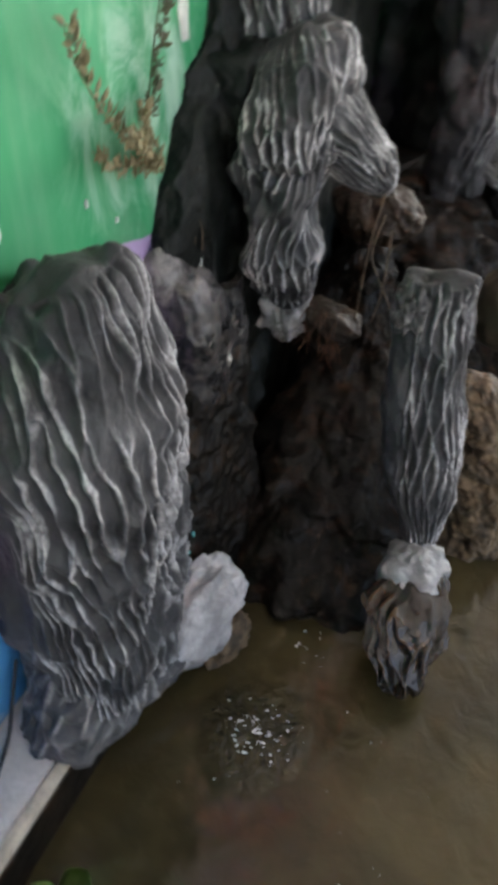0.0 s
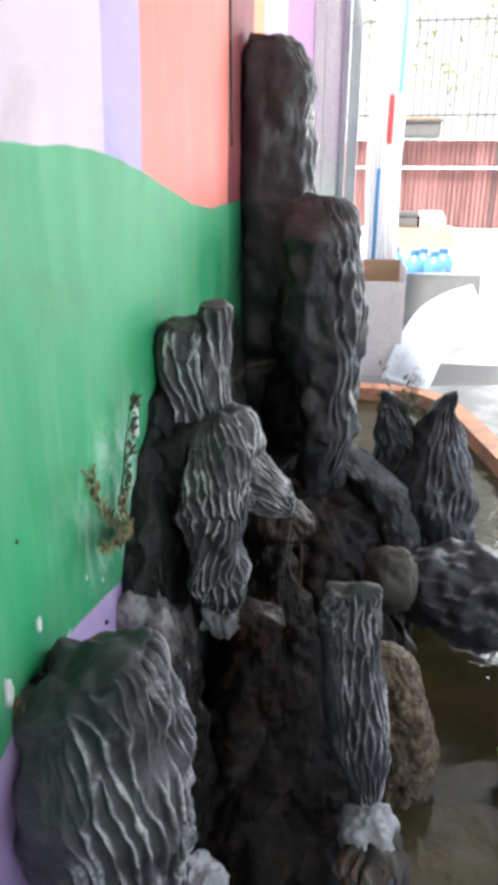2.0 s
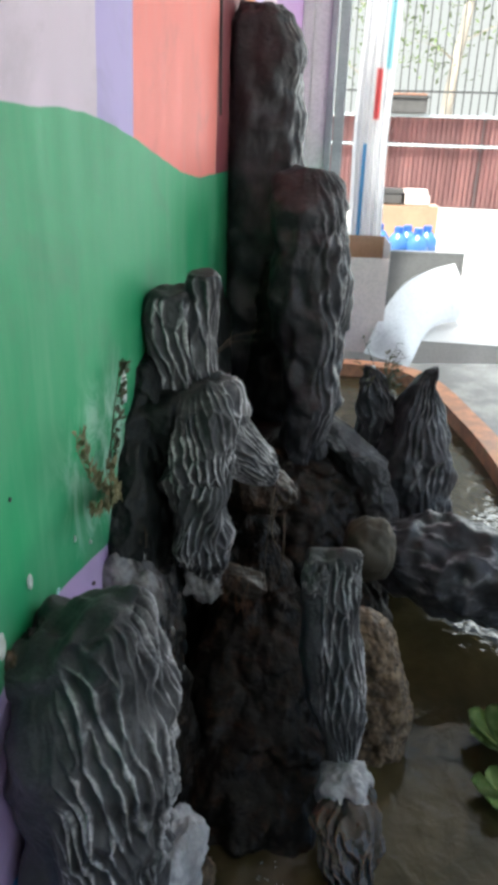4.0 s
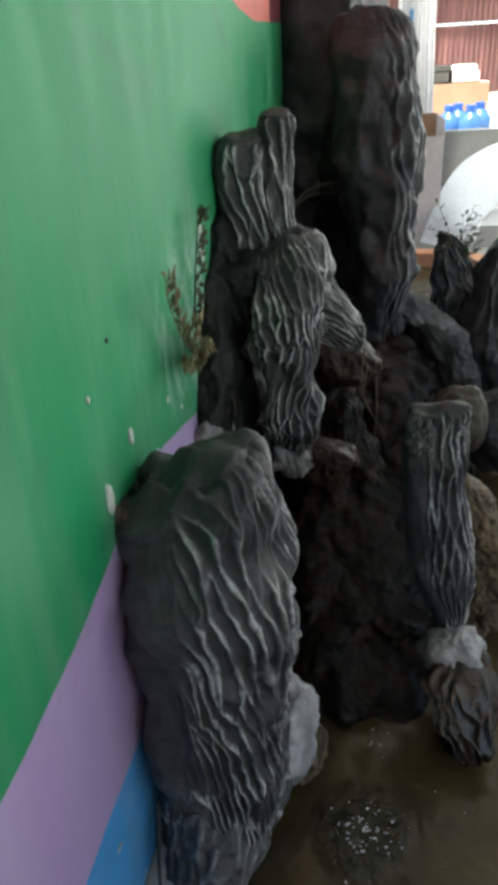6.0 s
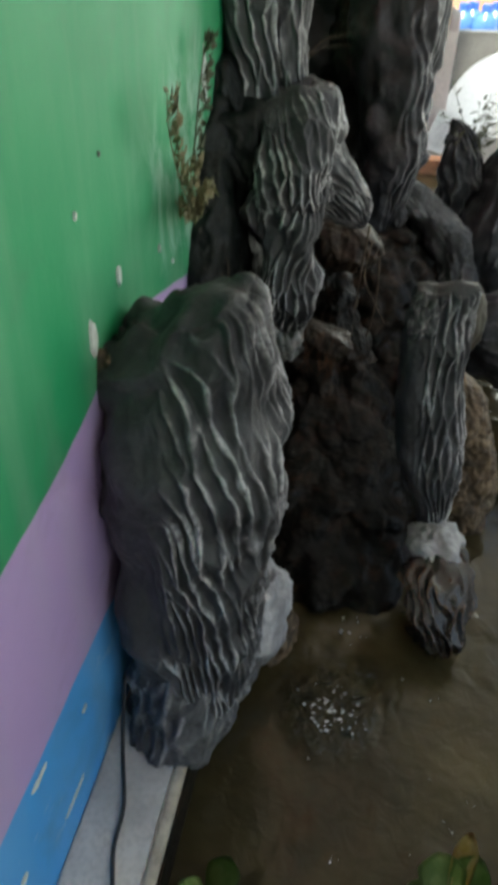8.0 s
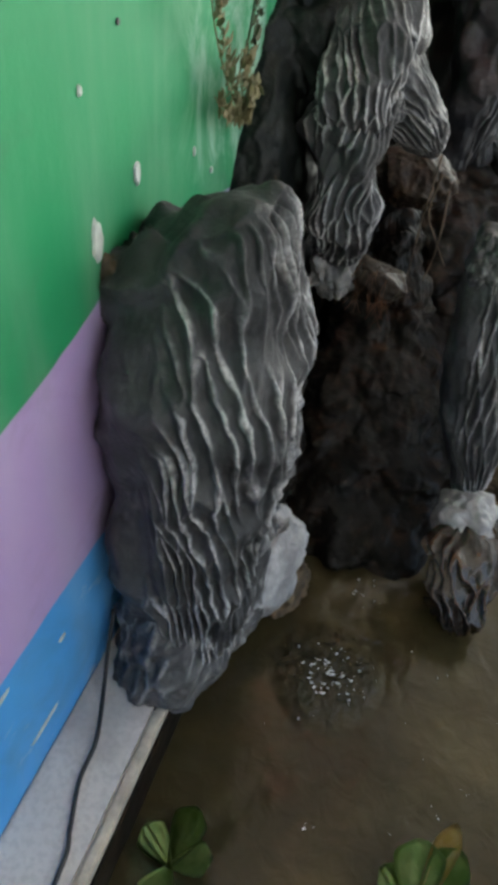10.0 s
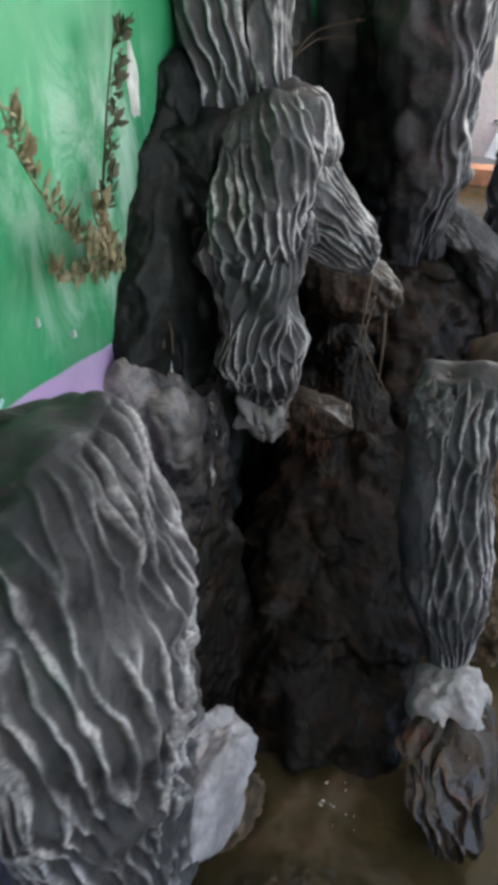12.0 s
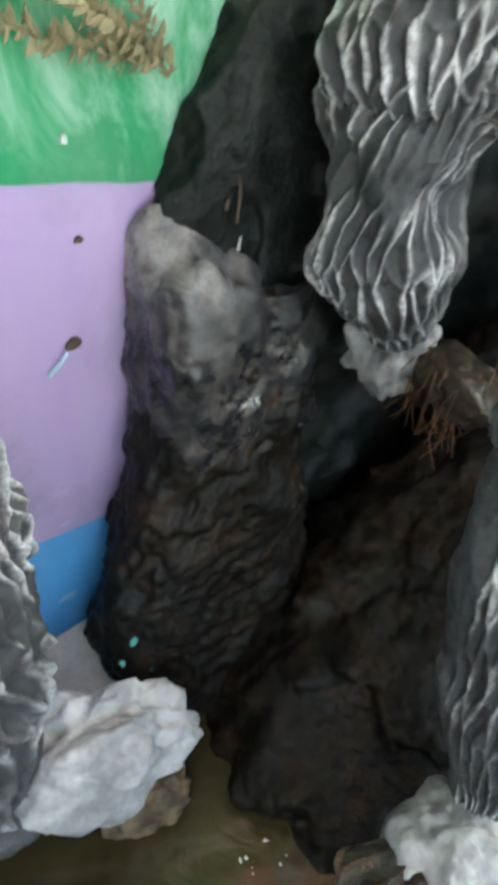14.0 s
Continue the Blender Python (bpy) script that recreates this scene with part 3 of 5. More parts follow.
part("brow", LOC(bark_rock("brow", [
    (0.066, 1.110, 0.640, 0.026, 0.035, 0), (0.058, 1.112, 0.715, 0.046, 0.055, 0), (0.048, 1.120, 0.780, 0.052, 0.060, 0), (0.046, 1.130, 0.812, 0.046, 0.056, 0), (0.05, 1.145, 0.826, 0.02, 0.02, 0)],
    MOSS_SHADE, 120, 100, 61, 0.006, 0.03, 2.0, 0.018, 4.0), rock_b), MOSS_SHADE, rock_b, "dark green-black wedge beside the ridges")
# thin dark mass for the rock's flank and its shadow on the wall
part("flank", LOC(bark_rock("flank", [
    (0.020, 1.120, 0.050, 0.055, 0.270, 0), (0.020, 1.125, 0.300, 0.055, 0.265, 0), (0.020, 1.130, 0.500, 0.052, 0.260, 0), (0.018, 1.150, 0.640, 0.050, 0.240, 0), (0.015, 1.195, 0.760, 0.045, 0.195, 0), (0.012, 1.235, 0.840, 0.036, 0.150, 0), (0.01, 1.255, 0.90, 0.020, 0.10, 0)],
    MOSS_SHADE, 190, 210, 27, 0.003, 0.04, 2.0, 0.040, grit=0.0035), rock_b), MOSS_SHADE, rock_b, "dark mossy flank standing for rock and its shadow on the wall")
part("cement_foot", LOC(boulder("cement_foot", (0.142, 1.106, 0.398), (0.044, 0.046, 0.060), FOOT, 8, 0.34, 0.04, 70), rock_b), FOOT, rock_b, "pale rough cement foot")
part("brown_lip", LOC(bark_rock("brown_lip", [
    (0.206, 1.124, 0.330, 0.018, 0.012, 0), (0.206, 1.125, 0.345, 0.046, 0.028, 0), (0.206, 1.128, 0.370, 0.064, 0.040, 0), (0.202, 1.130, 0.394, 0.056, 0.034, 0), (0.195, 1.132, 0.408, 0.02, 0.014, 0)],
    SOAKED, 170, 80, 58, 0.005, 0.022, 1.6, 0.016, grit=0.0030), rock_b), SOAKED, rock_b, "damp brown lip hung with fibres")

rock_c = thing("bark_rock", "slim black bark-ridged cement column over a wet stone", "rock", "waterfall rocks", (0.45, 0.95, 0.1))
part("body", LOC(bark_rock("body", [
    (0.492, 0.900, 0.105, 0.020, 0.022, 0), (0.482, 0.915, 0.165, 0.032, 0.040, 0), (0.459, 0.938, 0.250, 0.056, 0.058, 0), (0.445, 0.952, 0.360, 0.063, 0.064, 0),
    (0.437, 0.958, 0.460, 0.058, 0.060, 0), (0.433, 0.956, 0.540, 0.053, 0.048, 0), (0.432, 0.942, 0.584, 0.052, 0.032, 0), (0.432, 0.937, 0.597, 0.048, 0.022, 0), (0.432, 0.935, 0.601, 0.02, 0.009, 0)],
    BARK, 300, 330, 14, 0.0085, 0.0135, 6.5, 0.010, 3.4, (-1, 0.2, 0), None, (0.1, 0.1), 0.75, 0.0, None, 0.93), rock_c), BARK, rock_c)
part("cap", LOC(boulder("cap", (0.404, 0.925, 0.545), (0.026, 0.024, 0.042), SOFT, 31, 0.3, 0.10, 50), rock_c), SOFT, rock_c)
part("cement_foot", LOC(boulder("cement_foot", (0.495, 0.850, 0.092), (0.055, 0.062, 0.050), FOOT, 12, 0.18, 0.022, 70), rock_c), FOOT, rock_c, "pale cement foot")

wet = thing("wet_rock", "wet ridged brown stone hanging over the pond", "rock", "waterfall rocks", (0.52, 0.76, -0.1))
part("body", LOC(bark_rock("body", [
    (0.500, 0.830, -0.250, 0.060, 0.060, 0), (0.502, 0.815, -0.080, 0.058, 0.060, 0), (0.514, 0.750, -0.032, 0.030, 0.050, 8), (0.518, 0.716, -0.006, 0.028, 0.040, 12), (0.516, 0.722, 0.022, 0.042, 0.046, 12), (0.511, 0.752, 0.055, 0.056, 0.052, 12), (0.503, 0.790, 0.090, 0.061, 0.050, 10), (0.497, 0.825, 0.112, 0.048, 0.040, 0), (0.494, 0.845, 0.122, 0.020, 0.020, 0)],
    WET, 300, 280, 37, 0.012, 0.021, 3.2, 0.026, 2.6, lean=0.35, grit=0.0022), wet), WET, wet)

small = thing("grey_rock", "grey cement rock with a smooth pale top against the wall", "rock", "waterfall rocks", (0.08, 0.9, 0.2))
part("body", LOC(bark_rock("body", [
    (0.085, 0.865, -0.10, 0.092, 0.170, 0), (0.076, 0.870, 0.080, 0.084, 0.155, 0), (0.065, 0.895, 0.220, 0.074, 0.133, 0), (0.056, 0.928, 0.380, 0.064, 0.102, 0), (0.052, 0.932, 0.450, 0.058, 0.09, 0), (0.050, 0.935, 0.480, 0.04, 0.06, 0)],
    CASCADE, 220, 240, 41, 0.004, 0.025, 1.2, 0.016, grit=0.0035), small), CASCADE, small)
part("cap", LOC(bark_rock("cap", [
    (0.056, 0.926, 0.320, 0.066, 0.103, 0), (0.052, 0.930, 0.400, 0.066, 0.104, 0), (0.048, 0.933, 0.480, 0.062, 0.099, 0), (0.046, 0.935, 0.525, 0.052, 0.084, 0), (0.045, 0.935, 0.540, 0.025, 0.04, 0)],
    STAINED, 190, 150, 44, 0.003, 0.035, 1.5, 0.012, 4.0, slant=(-0.75, -0.62), grit=0.0016), small), STAINED, small, "smooth pale grey top")

cascade = thing("cascade_rock", "dark wet brown rock slope of the waterfall", "rock", "waterfall rocks", (0.3, 1.1, -0.1))
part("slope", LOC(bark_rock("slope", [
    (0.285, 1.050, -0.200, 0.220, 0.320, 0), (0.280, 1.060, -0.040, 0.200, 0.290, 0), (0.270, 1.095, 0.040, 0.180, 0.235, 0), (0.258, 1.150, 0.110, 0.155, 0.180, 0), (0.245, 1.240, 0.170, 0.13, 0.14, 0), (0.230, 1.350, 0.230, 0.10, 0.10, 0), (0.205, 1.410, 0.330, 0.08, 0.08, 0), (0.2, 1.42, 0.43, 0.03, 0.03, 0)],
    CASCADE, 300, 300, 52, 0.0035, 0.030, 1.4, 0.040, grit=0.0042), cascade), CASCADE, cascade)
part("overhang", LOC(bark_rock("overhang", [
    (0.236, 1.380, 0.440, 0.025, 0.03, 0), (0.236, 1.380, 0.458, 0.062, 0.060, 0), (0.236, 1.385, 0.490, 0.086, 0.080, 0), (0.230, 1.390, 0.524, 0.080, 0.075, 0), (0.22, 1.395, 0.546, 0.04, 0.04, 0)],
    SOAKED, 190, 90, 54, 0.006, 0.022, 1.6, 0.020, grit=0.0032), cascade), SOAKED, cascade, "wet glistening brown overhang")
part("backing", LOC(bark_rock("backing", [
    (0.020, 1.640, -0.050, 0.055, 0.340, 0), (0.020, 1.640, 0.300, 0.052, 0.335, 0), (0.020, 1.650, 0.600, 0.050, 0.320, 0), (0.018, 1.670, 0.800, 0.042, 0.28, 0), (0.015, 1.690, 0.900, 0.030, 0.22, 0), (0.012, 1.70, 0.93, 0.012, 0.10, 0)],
    MOSS_SHADE, 150, 120, 29, 0.008, 0.04, 2.0, 0.035), cascade), MOSS_SHADE, cascade, "near-black backing against the wall")
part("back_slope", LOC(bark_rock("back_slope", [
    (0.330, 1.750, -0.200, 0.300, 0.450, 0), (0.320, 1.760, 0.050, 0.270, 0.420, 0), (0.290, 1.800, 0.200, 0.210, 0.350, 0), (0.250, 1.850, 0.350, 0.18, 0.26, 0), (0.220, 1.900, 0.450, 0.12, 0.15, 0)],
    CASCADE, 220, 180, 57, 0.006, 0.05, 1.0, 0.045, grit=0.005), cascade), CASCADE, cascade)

tan = thing("tan_rock", "tan pitted stone leaning behind the slim column", "rock", "waterfall rocks", (0.55, 1.15, 0))
part("body", LOC(bark_rock("body", [
    (0.575, 1.130, -0.150, 0.070, 0.080, 0), (0.570, 1.135, 0.000, 0.070, 0.080, 0), (0.555, 1.150, 0.120, 0.070, 0.075, 0), (0.535, 1.160, 0.220, 0.062, 0.065, 0), (0.51, 1.165, 0.290, 0.045, 0.045, 0), (0.50, 1.165, 0.315, 0.02, 0.02, 0)],
    TAN, 230, 200, 21, 0.004, 0.05, 1.2, 0.020, grit=0.0048), tan), TAN, tan)
dome = thing("round_rock", "smooth olive-grey rounded stone between the rocks", "rock", "waterfall rocks", (0.5, 1.45, 0.3))
part("body", LOC(boulder("body", (0.525, 1.45, 0.31), (0.070, 0.065, 0.09), OLIVE, 37, 0.10, 0.02, 40), dome), OLIVE, dome)

col_a = thing("bark_column", "tall black bark-ridged cement column against the wall", "rock", "waterfall rocks", (0.1, 2.2, 0))
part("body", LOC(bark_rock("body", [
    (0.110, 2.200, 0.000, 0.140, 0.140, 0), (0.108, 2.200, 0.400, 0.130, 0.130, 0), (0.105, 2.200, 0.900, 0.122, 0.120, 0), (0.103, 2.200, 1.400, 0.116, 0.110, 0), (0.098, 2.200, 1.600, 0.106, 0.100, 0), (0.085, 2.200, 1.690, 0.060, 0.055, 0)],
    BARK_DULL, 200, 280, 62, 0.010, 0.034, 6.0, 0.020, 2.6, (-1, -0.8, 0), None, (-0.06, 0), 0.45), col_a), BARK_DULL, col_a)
col_b = thing("bark_column", "black bark-ridged cement column with a rounded top", "rock", "waterfall rocks", (0.28, 1.98, 0))
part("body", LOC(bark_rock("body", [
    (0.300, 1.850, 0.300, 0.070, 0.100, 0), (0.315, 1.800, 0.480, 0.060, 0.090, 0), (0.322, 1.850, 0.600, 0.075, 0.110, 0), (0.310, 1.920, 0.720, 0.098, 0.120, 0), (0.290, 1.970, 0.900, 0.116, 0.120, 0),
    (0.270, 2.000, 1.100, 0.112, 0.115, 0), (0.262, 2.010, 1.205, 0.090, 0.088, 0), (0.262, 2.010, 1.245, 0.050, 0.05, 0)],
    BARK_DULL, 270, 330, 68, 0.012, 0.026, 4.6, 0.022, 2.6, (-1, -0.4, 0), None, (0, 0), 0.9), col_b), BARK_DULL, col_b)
# added filler: keeps the gap between the columns dark
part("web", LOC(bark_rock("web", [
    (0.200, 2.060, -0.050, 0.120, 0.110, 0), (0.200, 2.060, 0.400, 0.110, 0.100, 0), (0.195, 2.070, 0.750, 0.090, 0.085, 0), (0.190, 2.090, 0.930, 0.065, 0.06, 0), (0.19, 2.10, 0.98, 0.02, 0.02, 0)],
    MOSS_SHADE, 130, 150, 67, 0.005, 0.04, 2.0, 0.024, grit=0.003), col_b), MOSS_SHADE, col_b, "near-black filler added in the dark gap between the columns")
rock_d = thing("bark_rock", "dark pointed bark-ridged cement rock at the pond's far side", "rock", "waterfall rocks", (0.68, 2.0, 0))
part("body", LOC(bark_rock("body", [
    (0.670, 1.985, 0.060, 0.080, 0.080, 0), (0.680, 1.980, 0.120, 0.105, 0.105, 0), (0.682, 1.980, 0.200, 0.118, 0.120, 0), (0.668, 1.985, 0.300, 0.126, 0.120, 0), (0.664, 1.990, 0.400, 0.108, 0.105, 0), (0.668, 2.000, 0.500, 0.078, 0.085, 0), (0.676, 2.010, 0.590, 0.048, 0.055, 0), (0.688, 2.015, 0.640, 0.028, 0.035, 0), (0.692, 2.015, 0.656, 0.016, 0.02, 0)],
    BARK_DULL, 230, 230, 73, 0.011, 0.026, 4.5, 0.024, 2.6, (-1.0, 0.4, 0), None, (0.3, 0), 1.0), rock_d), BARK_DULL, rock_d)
LIMB = mat_bark("dusty_grey_cement", (0.070, 0.070, 0.072), (0.30, 0.30, 0.30), 0.6, (0.2, 0.95), dusty=0.75)
arm = thing("rock_arm", "grey sloping cement rock arm between two rocks", "rock", "waterfall rocks", (0.48, 1.9, 0.4))
part("limb", LOC(bark_rock("limb", [
    (0.352, 1.860, 0.525, 0.020, 0.025, 0), (0.375, 1.865, 0.500, 0.046, 0.045, 0), (0.430, 1.880, 0.440, 0.060, 0.060, 0), (0.500, 1.900, 0.370, 0.068, 0.065, 0), (0.545, 1.910, 0.290, 0.068, 0.065, 0), (0.560, 1.920, 0.200, 0.070, 0.07, 0), (0.570, 1.930, 0.080, 0.070, 0.07, 0)][::-1],
    LIMB, 150, 170, 78, 0.004, 0.03, 2.0, 0.022, grit=0.0032), arm), LIMB, arm)
# added filler: keeps bright background from showing below the limb
part("core", LOC(bark_rock("core", [
    (0.440, 1.990, -0.100, 0.120, 0.090, 0), (0.430, 1.990, 0.200, 0.105, 0.085, 0), (0.415, 1.980, 0.360, 0.080, 0.075, 0), (0.380, 1.960, 0.470, 0.045, 0.05, 0), (0.36, 1.95, 0.49, 0.02, 0.02, 0)],
    MOSS_SHADE, 110, 110, 77, 0.005, 0.04, 2.0, 0.024, grit=0.003), arm), MOSS_SHADE, arm, "near-black filler added in the dark gap under the arm")
part("stump", LOC(bark_rock("stump", [
    (0.560, 2.060, 0.150, 0.090, 0.070, 0), (0.555, 2.060, 0.400, 0.080, 0.065, 0), (0.535, 2.060, 0.520, 0.062, 0.055, 0), (0.515, 2.060, 0.600, 0.040, 0.04, 0), (0.50, 2.06, 0.64, 0.018, 0.018, 0)],
    BARK_DULL, 140, 140, 79, 0.012, 0.025, 4.0, 0.020), arm), BARK_DULL, arm)
log = thing("log_rock", "long rounded dark cement rock lying low over the water", "rock", "waterfall rocks", (0.8, 1.65, 0.18))
part("body", LOC(bark_rock("body", [
    (0, 0, -0.29, 0.03, 0.03, 0), (0, 0, -0.26, 0.08, 0.08, 0), (0, 0, -0.17, 0.125, 0.12, 0), (0.01, 0, -0.04, 0.145, 0.13, 0), (0, 0, 0.10, 0.130, 0.12, 0), (-0.02, 0, 0.22, 0.11, 0.11, 0), (-0.03, 0, 0.36, 0.09, 0.10, 0), (-0.03, 0, 0.39, 0.03, 0.03, 0)],
    BARK_DULL, 170, 190, 83, 0.004, 0.045, 2.0, 0.032, turn=Matrix.Translation((0.83, 1.63, 0.165)) @ Matrix.Rotation(radians(-10), 4, "Z") @ Matrix.Rotation(radians(94), 4, "Y")), log), BARK_DULL, log)

# ---- beyond the pond: boxes, sheet, bottles, door, fence, tree ----
CARD = mat_plain("brown_cardboard", (0.38, 0.24, 0.155), 0.8, 0.1, 4, 60)
CARDW = mat_plain("pale_cardboard", (0.78, 0.70, 0.66), 0.8, 0.06, 4, 60)
BOARD = mat_plain("dark_grey_sheet", (0.10, 0.10, 0.10), 0.6, 0.12, 5, 60)
SHEET = mat_plain("white_plastic_sheet", (0.80, 0.81, 0.82), 0.35, 0.03, 5, 60)
RED = mat_plain("faded_red_sheet", (0.60, 0.34, 0.33), 0.55, 0.2, 1.2, 30, stretch=(5, 1, 0.3))
IRON = mat_plain("dark_iron", (0.07, 0.07, 0.07), 0.5, 0.2, 10, 60)
POST = mat_plain("grey_painted_post", (0.38, 0.41, 0.43), 0.45, 0.1, 5, 60)
BLUE = mat_plain("blue_plastic", (0.04, 0.13, 0.50), 0.3, 0.1, 6, 60)
CLEAR = mat_plain("pale_blue_plastic", (0.07, 0.18, 0.46), 0.2, 0.1, 6, 60)
STONE = mat_plain("grey_planter_stone", (0.075, 0.072, 0.07), 0.8, 0.2, 6, 60)
BARKT = mat_plain("pale_tree_bark", (0.45, 0.40, 0.33), 0.85, 0.25, 3, 30, bump=0.5, stretch=(1, 1, 0.3))
LEAFT = mat_plain("tree_leaf", (0.12, 0.17, 0.05), 0.55, 0.4, 0.6, 5)


def placed(name, bm, material, parent, label="", smooth=False):
    """A part given in world places, under a thing that stands elsewhere."""
    bmesh.ops.translate(bm, verts=bm.verts, vec=-parent.location)
    return part(name, bm, material, parent, label, smooth)


def open_box(at, sx, sy, sz, turn, material, label, flaps=True):
    """A cardboard box without a lid, its flaps folded out."""
    ob = thing("cardboard_box", label, "box", "boxes on the floor", at)
    ob.rotation_euler[2] = radians(turn)
    t = 0.006
    for n, b, h, m in (("front_panel", (-sx / 2, sx / 2, -sy / 2, -sy / 2 + t), sz - 0.09, material), ("back_panel", (-sx / 2, sx / 2, sy / 2 - t, sy / 2), sz, CARD),
                       ("end_panel", (-sx / 2, -sx / 2 + t, -sy / 2 + t, sy / 2 - t), sz - 0.02, CARD), ("end_panel", (sx / 2 - t, sx / 2, -sy / 2 + t, sy / 2 - t), sz, material)):
        part(n, box(*b, 0.0, h), m, ob)
    part("bottom_panel", box(-sx / 2 + t, sx / 2 - t, -sy / 2 + t, sy / 2 - t, 0.001, 0.008), material, ob)
    if flaps:
        for s in (-1, 1):
            bm = box(-sx / 2, sx / 2, 0, sy * 0.45, 0, 0.005)
            bm.transform(Matrix.Translation((0, s * sy / 2, sz)) @ (Matrix.Rotation(radians(180), 4, "Z") if s < 0 else Matrix.Identity(4)) @ Matrix.Rotation(radians(-62), 4, "X"))
            part("flap", bm, material, ob)
    return ob


open_box((0.475, 4.72, 0.0), 0.27, 0.42, 0.715, 4, CARDW, "tall pale open cardboard box standing on the floor", False)
shut = thing("cardboard_box", "long brown closed cardboard box behind the bottles", "box", "boxes on the floor", (0.74, 7.4, 0.0))
part("body", box(-0.41, 0.41, -0.2, 0.2, 0.0, 0.74, 0.008), CARD, shut)
part("tape", box(-0.412, 0.412, -0.03, 0.03, 0.52, 0.742), CARDW, shut, "pale packing tape")
for dx, dz, w, c in ((-0.12, 0.0, 0.30, STONE), (0.12, 0.0, 0.28, CARDW)):
    tray = thing("parcel", "flat wrapped parcel lying on the brown box", "parcel", "parcels on the box", (0.80 + dx, 7.4, 0.746))
    part("body", box(-w / 2, w / 2, -0.13, 0.13, 0, 0.09, 0.01), c, tray)
    part("top_layer", box(-w / 2 + 0.03, w / 2 - 0.02, -0.11, 0.11, 0.09, 0.14, 0.012), c, tray)


def lathe(rows, n=20):
    """A turned shape from rows of radius and height."""
    bm = bmesh.new()
    rings = [[bm.verts.new((r * math.cos(2 * math.pi * i / n), r * math.sin(2 * math.pi * i / n), z)) for i in range(n)] for r, z in rows]
    for a, c in zip(rings, rings[1:]):
        for i in range(n):
            bm.faces.new((a[i], a[(i + 1) % n], c[(i + 1) % n], c[i]))
    bm.faces.new(rings[0][::-1])
    bm.faces.new(rings[-1])
    return bm


def bottle(at):
    ob = thing("water_bottle", "pale blue plastic water bottle with a blue cap", "bottle", "bottles behind the sheet", at)
    body = part("body", lathe([(0.085, 0.0), (0.092, 0.01), (0.092, 0.12), (0.086, 0.13), (0.092, 0.14), (0.092, 0.26), (0.086, 0.27), (0.092, 0.28), (0.090, 0.36), (0.06, 0.41), (0.035, 0.43), (0.035, 0.45)]), CLEAR, ob, "", True)
    part("label", lathe([(0.0935, 0.15), (0.0935, 0.25)]), BLUE, body, "blue wrapped band")
    part("cap", lathe([(0.038, 0.44), (0.038, 0.475), (0.03, 0.48)]), BLUE, ob, "blue plastic cap")
    return ob


first = bottle((0.74, 6.10, 0.18))
for x, y in ((0.90, 6.05), (0.82, 6.26), (0.99, 6.28), (0.46, 6.15), (0.58, 6.3)):
    copy_thing(first, pose(x, y, 0.18))
crate = thing("crate", "low brown crate under the water bottles", "crate", "", (0.74, 6.15, 0.0))
part("base", box(-0.38, 0.38, -0.24, 0.30, 0.0, 0.17, 0.006), CARD, crate)
for y in (-0.25, 0.31):
    part("rail", box(-0.39, 0.39, y - 0.006, y + 0.006, 0.02, 0.165), CARDW, crate)

bin_ = thing("display_board", "dark grey display board leaning upright on the floor", "board", "", (0.955, 5.56, 0.0))
part("panel", box(-0.29, 0.29, -0.006, 0.006, 0.0, 0.53), BOARD, bin_)
part("edge_strip", box(-0.292, 0.292, -0.010, 0.010, 0.53, 0.54), POST, bin_)
bin_.rotation_euler = (radians(-6), 0, radians(6))


def bent_sheet():
    """A white sheet that bends round from the board's end down to the floor in front."""
    bm = bmesh.new()
    top = spline([(1.15, 5.45, 0.48), (0.95, 5.20, 0.46), (0.78, 4.95, 0.41), (0.66, 4.70, 0.32), (0.58, 4.50, 0.20), (0.51, 4.38, 0.03)], 28)
    foot = spline([(1.25, 5.45, 0.04), (1.09, 5.20, 0.07), (0.98, 4.95, 0.08), (0.90, 4.65, 0.065), (0.84, 4.35, 0.04), (0.80, 4.22, 0.004)], 28)
    rows = []
    for a, c in zip(top, foot):
        row = []
        for k in range(7):
            f = k / 6
            bow = 0.05 * math.sin(math.pi * f)
            row.append(bm.verts.new((a[0] + (c[0] - a[0]) * f + bow, a[1] + (c[1] - a[1]) * f - bow, a[2] + (c[2] - a[2]) * f)))
        rows.append(row)
    for r, s in zip(rows, rows[1:]):
        for k in range(6):
            bm.faces.new((r[k], r[k + 1], s[k + 1], s[k]))
    bmesh.ops.solidify(bm, geom=bm.faces, thickness=0.004)
    return bm


sheet = thing("plastic_sheet", "bent glossy white plastic sheet leaning on the grey panel", "sheet", "", (0.8, 4.3, 0.0))
placed("sheet", bent_sheet(), SHEET, sheet, "", True)

# door frame, post and striped cloths at the porch's end
door = thing("door_1", "white door frame at the end of the mural wall", "door frame", "", (0.08, 4.46, 0.0))
tagged(door, kind="structure")
placed("jamb", box(-0.005, 0.06, 4.41, 4.50, 0.0, 2.74, 0.005), WHITE, door)
placed("leaf", box(0.062, 0.16, 4.44, 4.475, 0.02, 2.74, 0.004), WHITE, door)
placed("stile", box(0.162, 0.20, 4.42, 4.49, 0.0, 2.74, 0.004), POST, door, "grey painted stile")
placed("lock", box(0.09, 0.115, 4.425, 4.44, 0.98, 1.10, 0.004), POST, door, "small grey lock")
post = thing("steel_post", "grey steel post carrying the porch roof", "post", "", (0.235, 4.56, 0.0))
part("shaft", box(-0.03, 0.03, -0.03, 0.03, 0.0, 2.75, 0.004), POST, post)
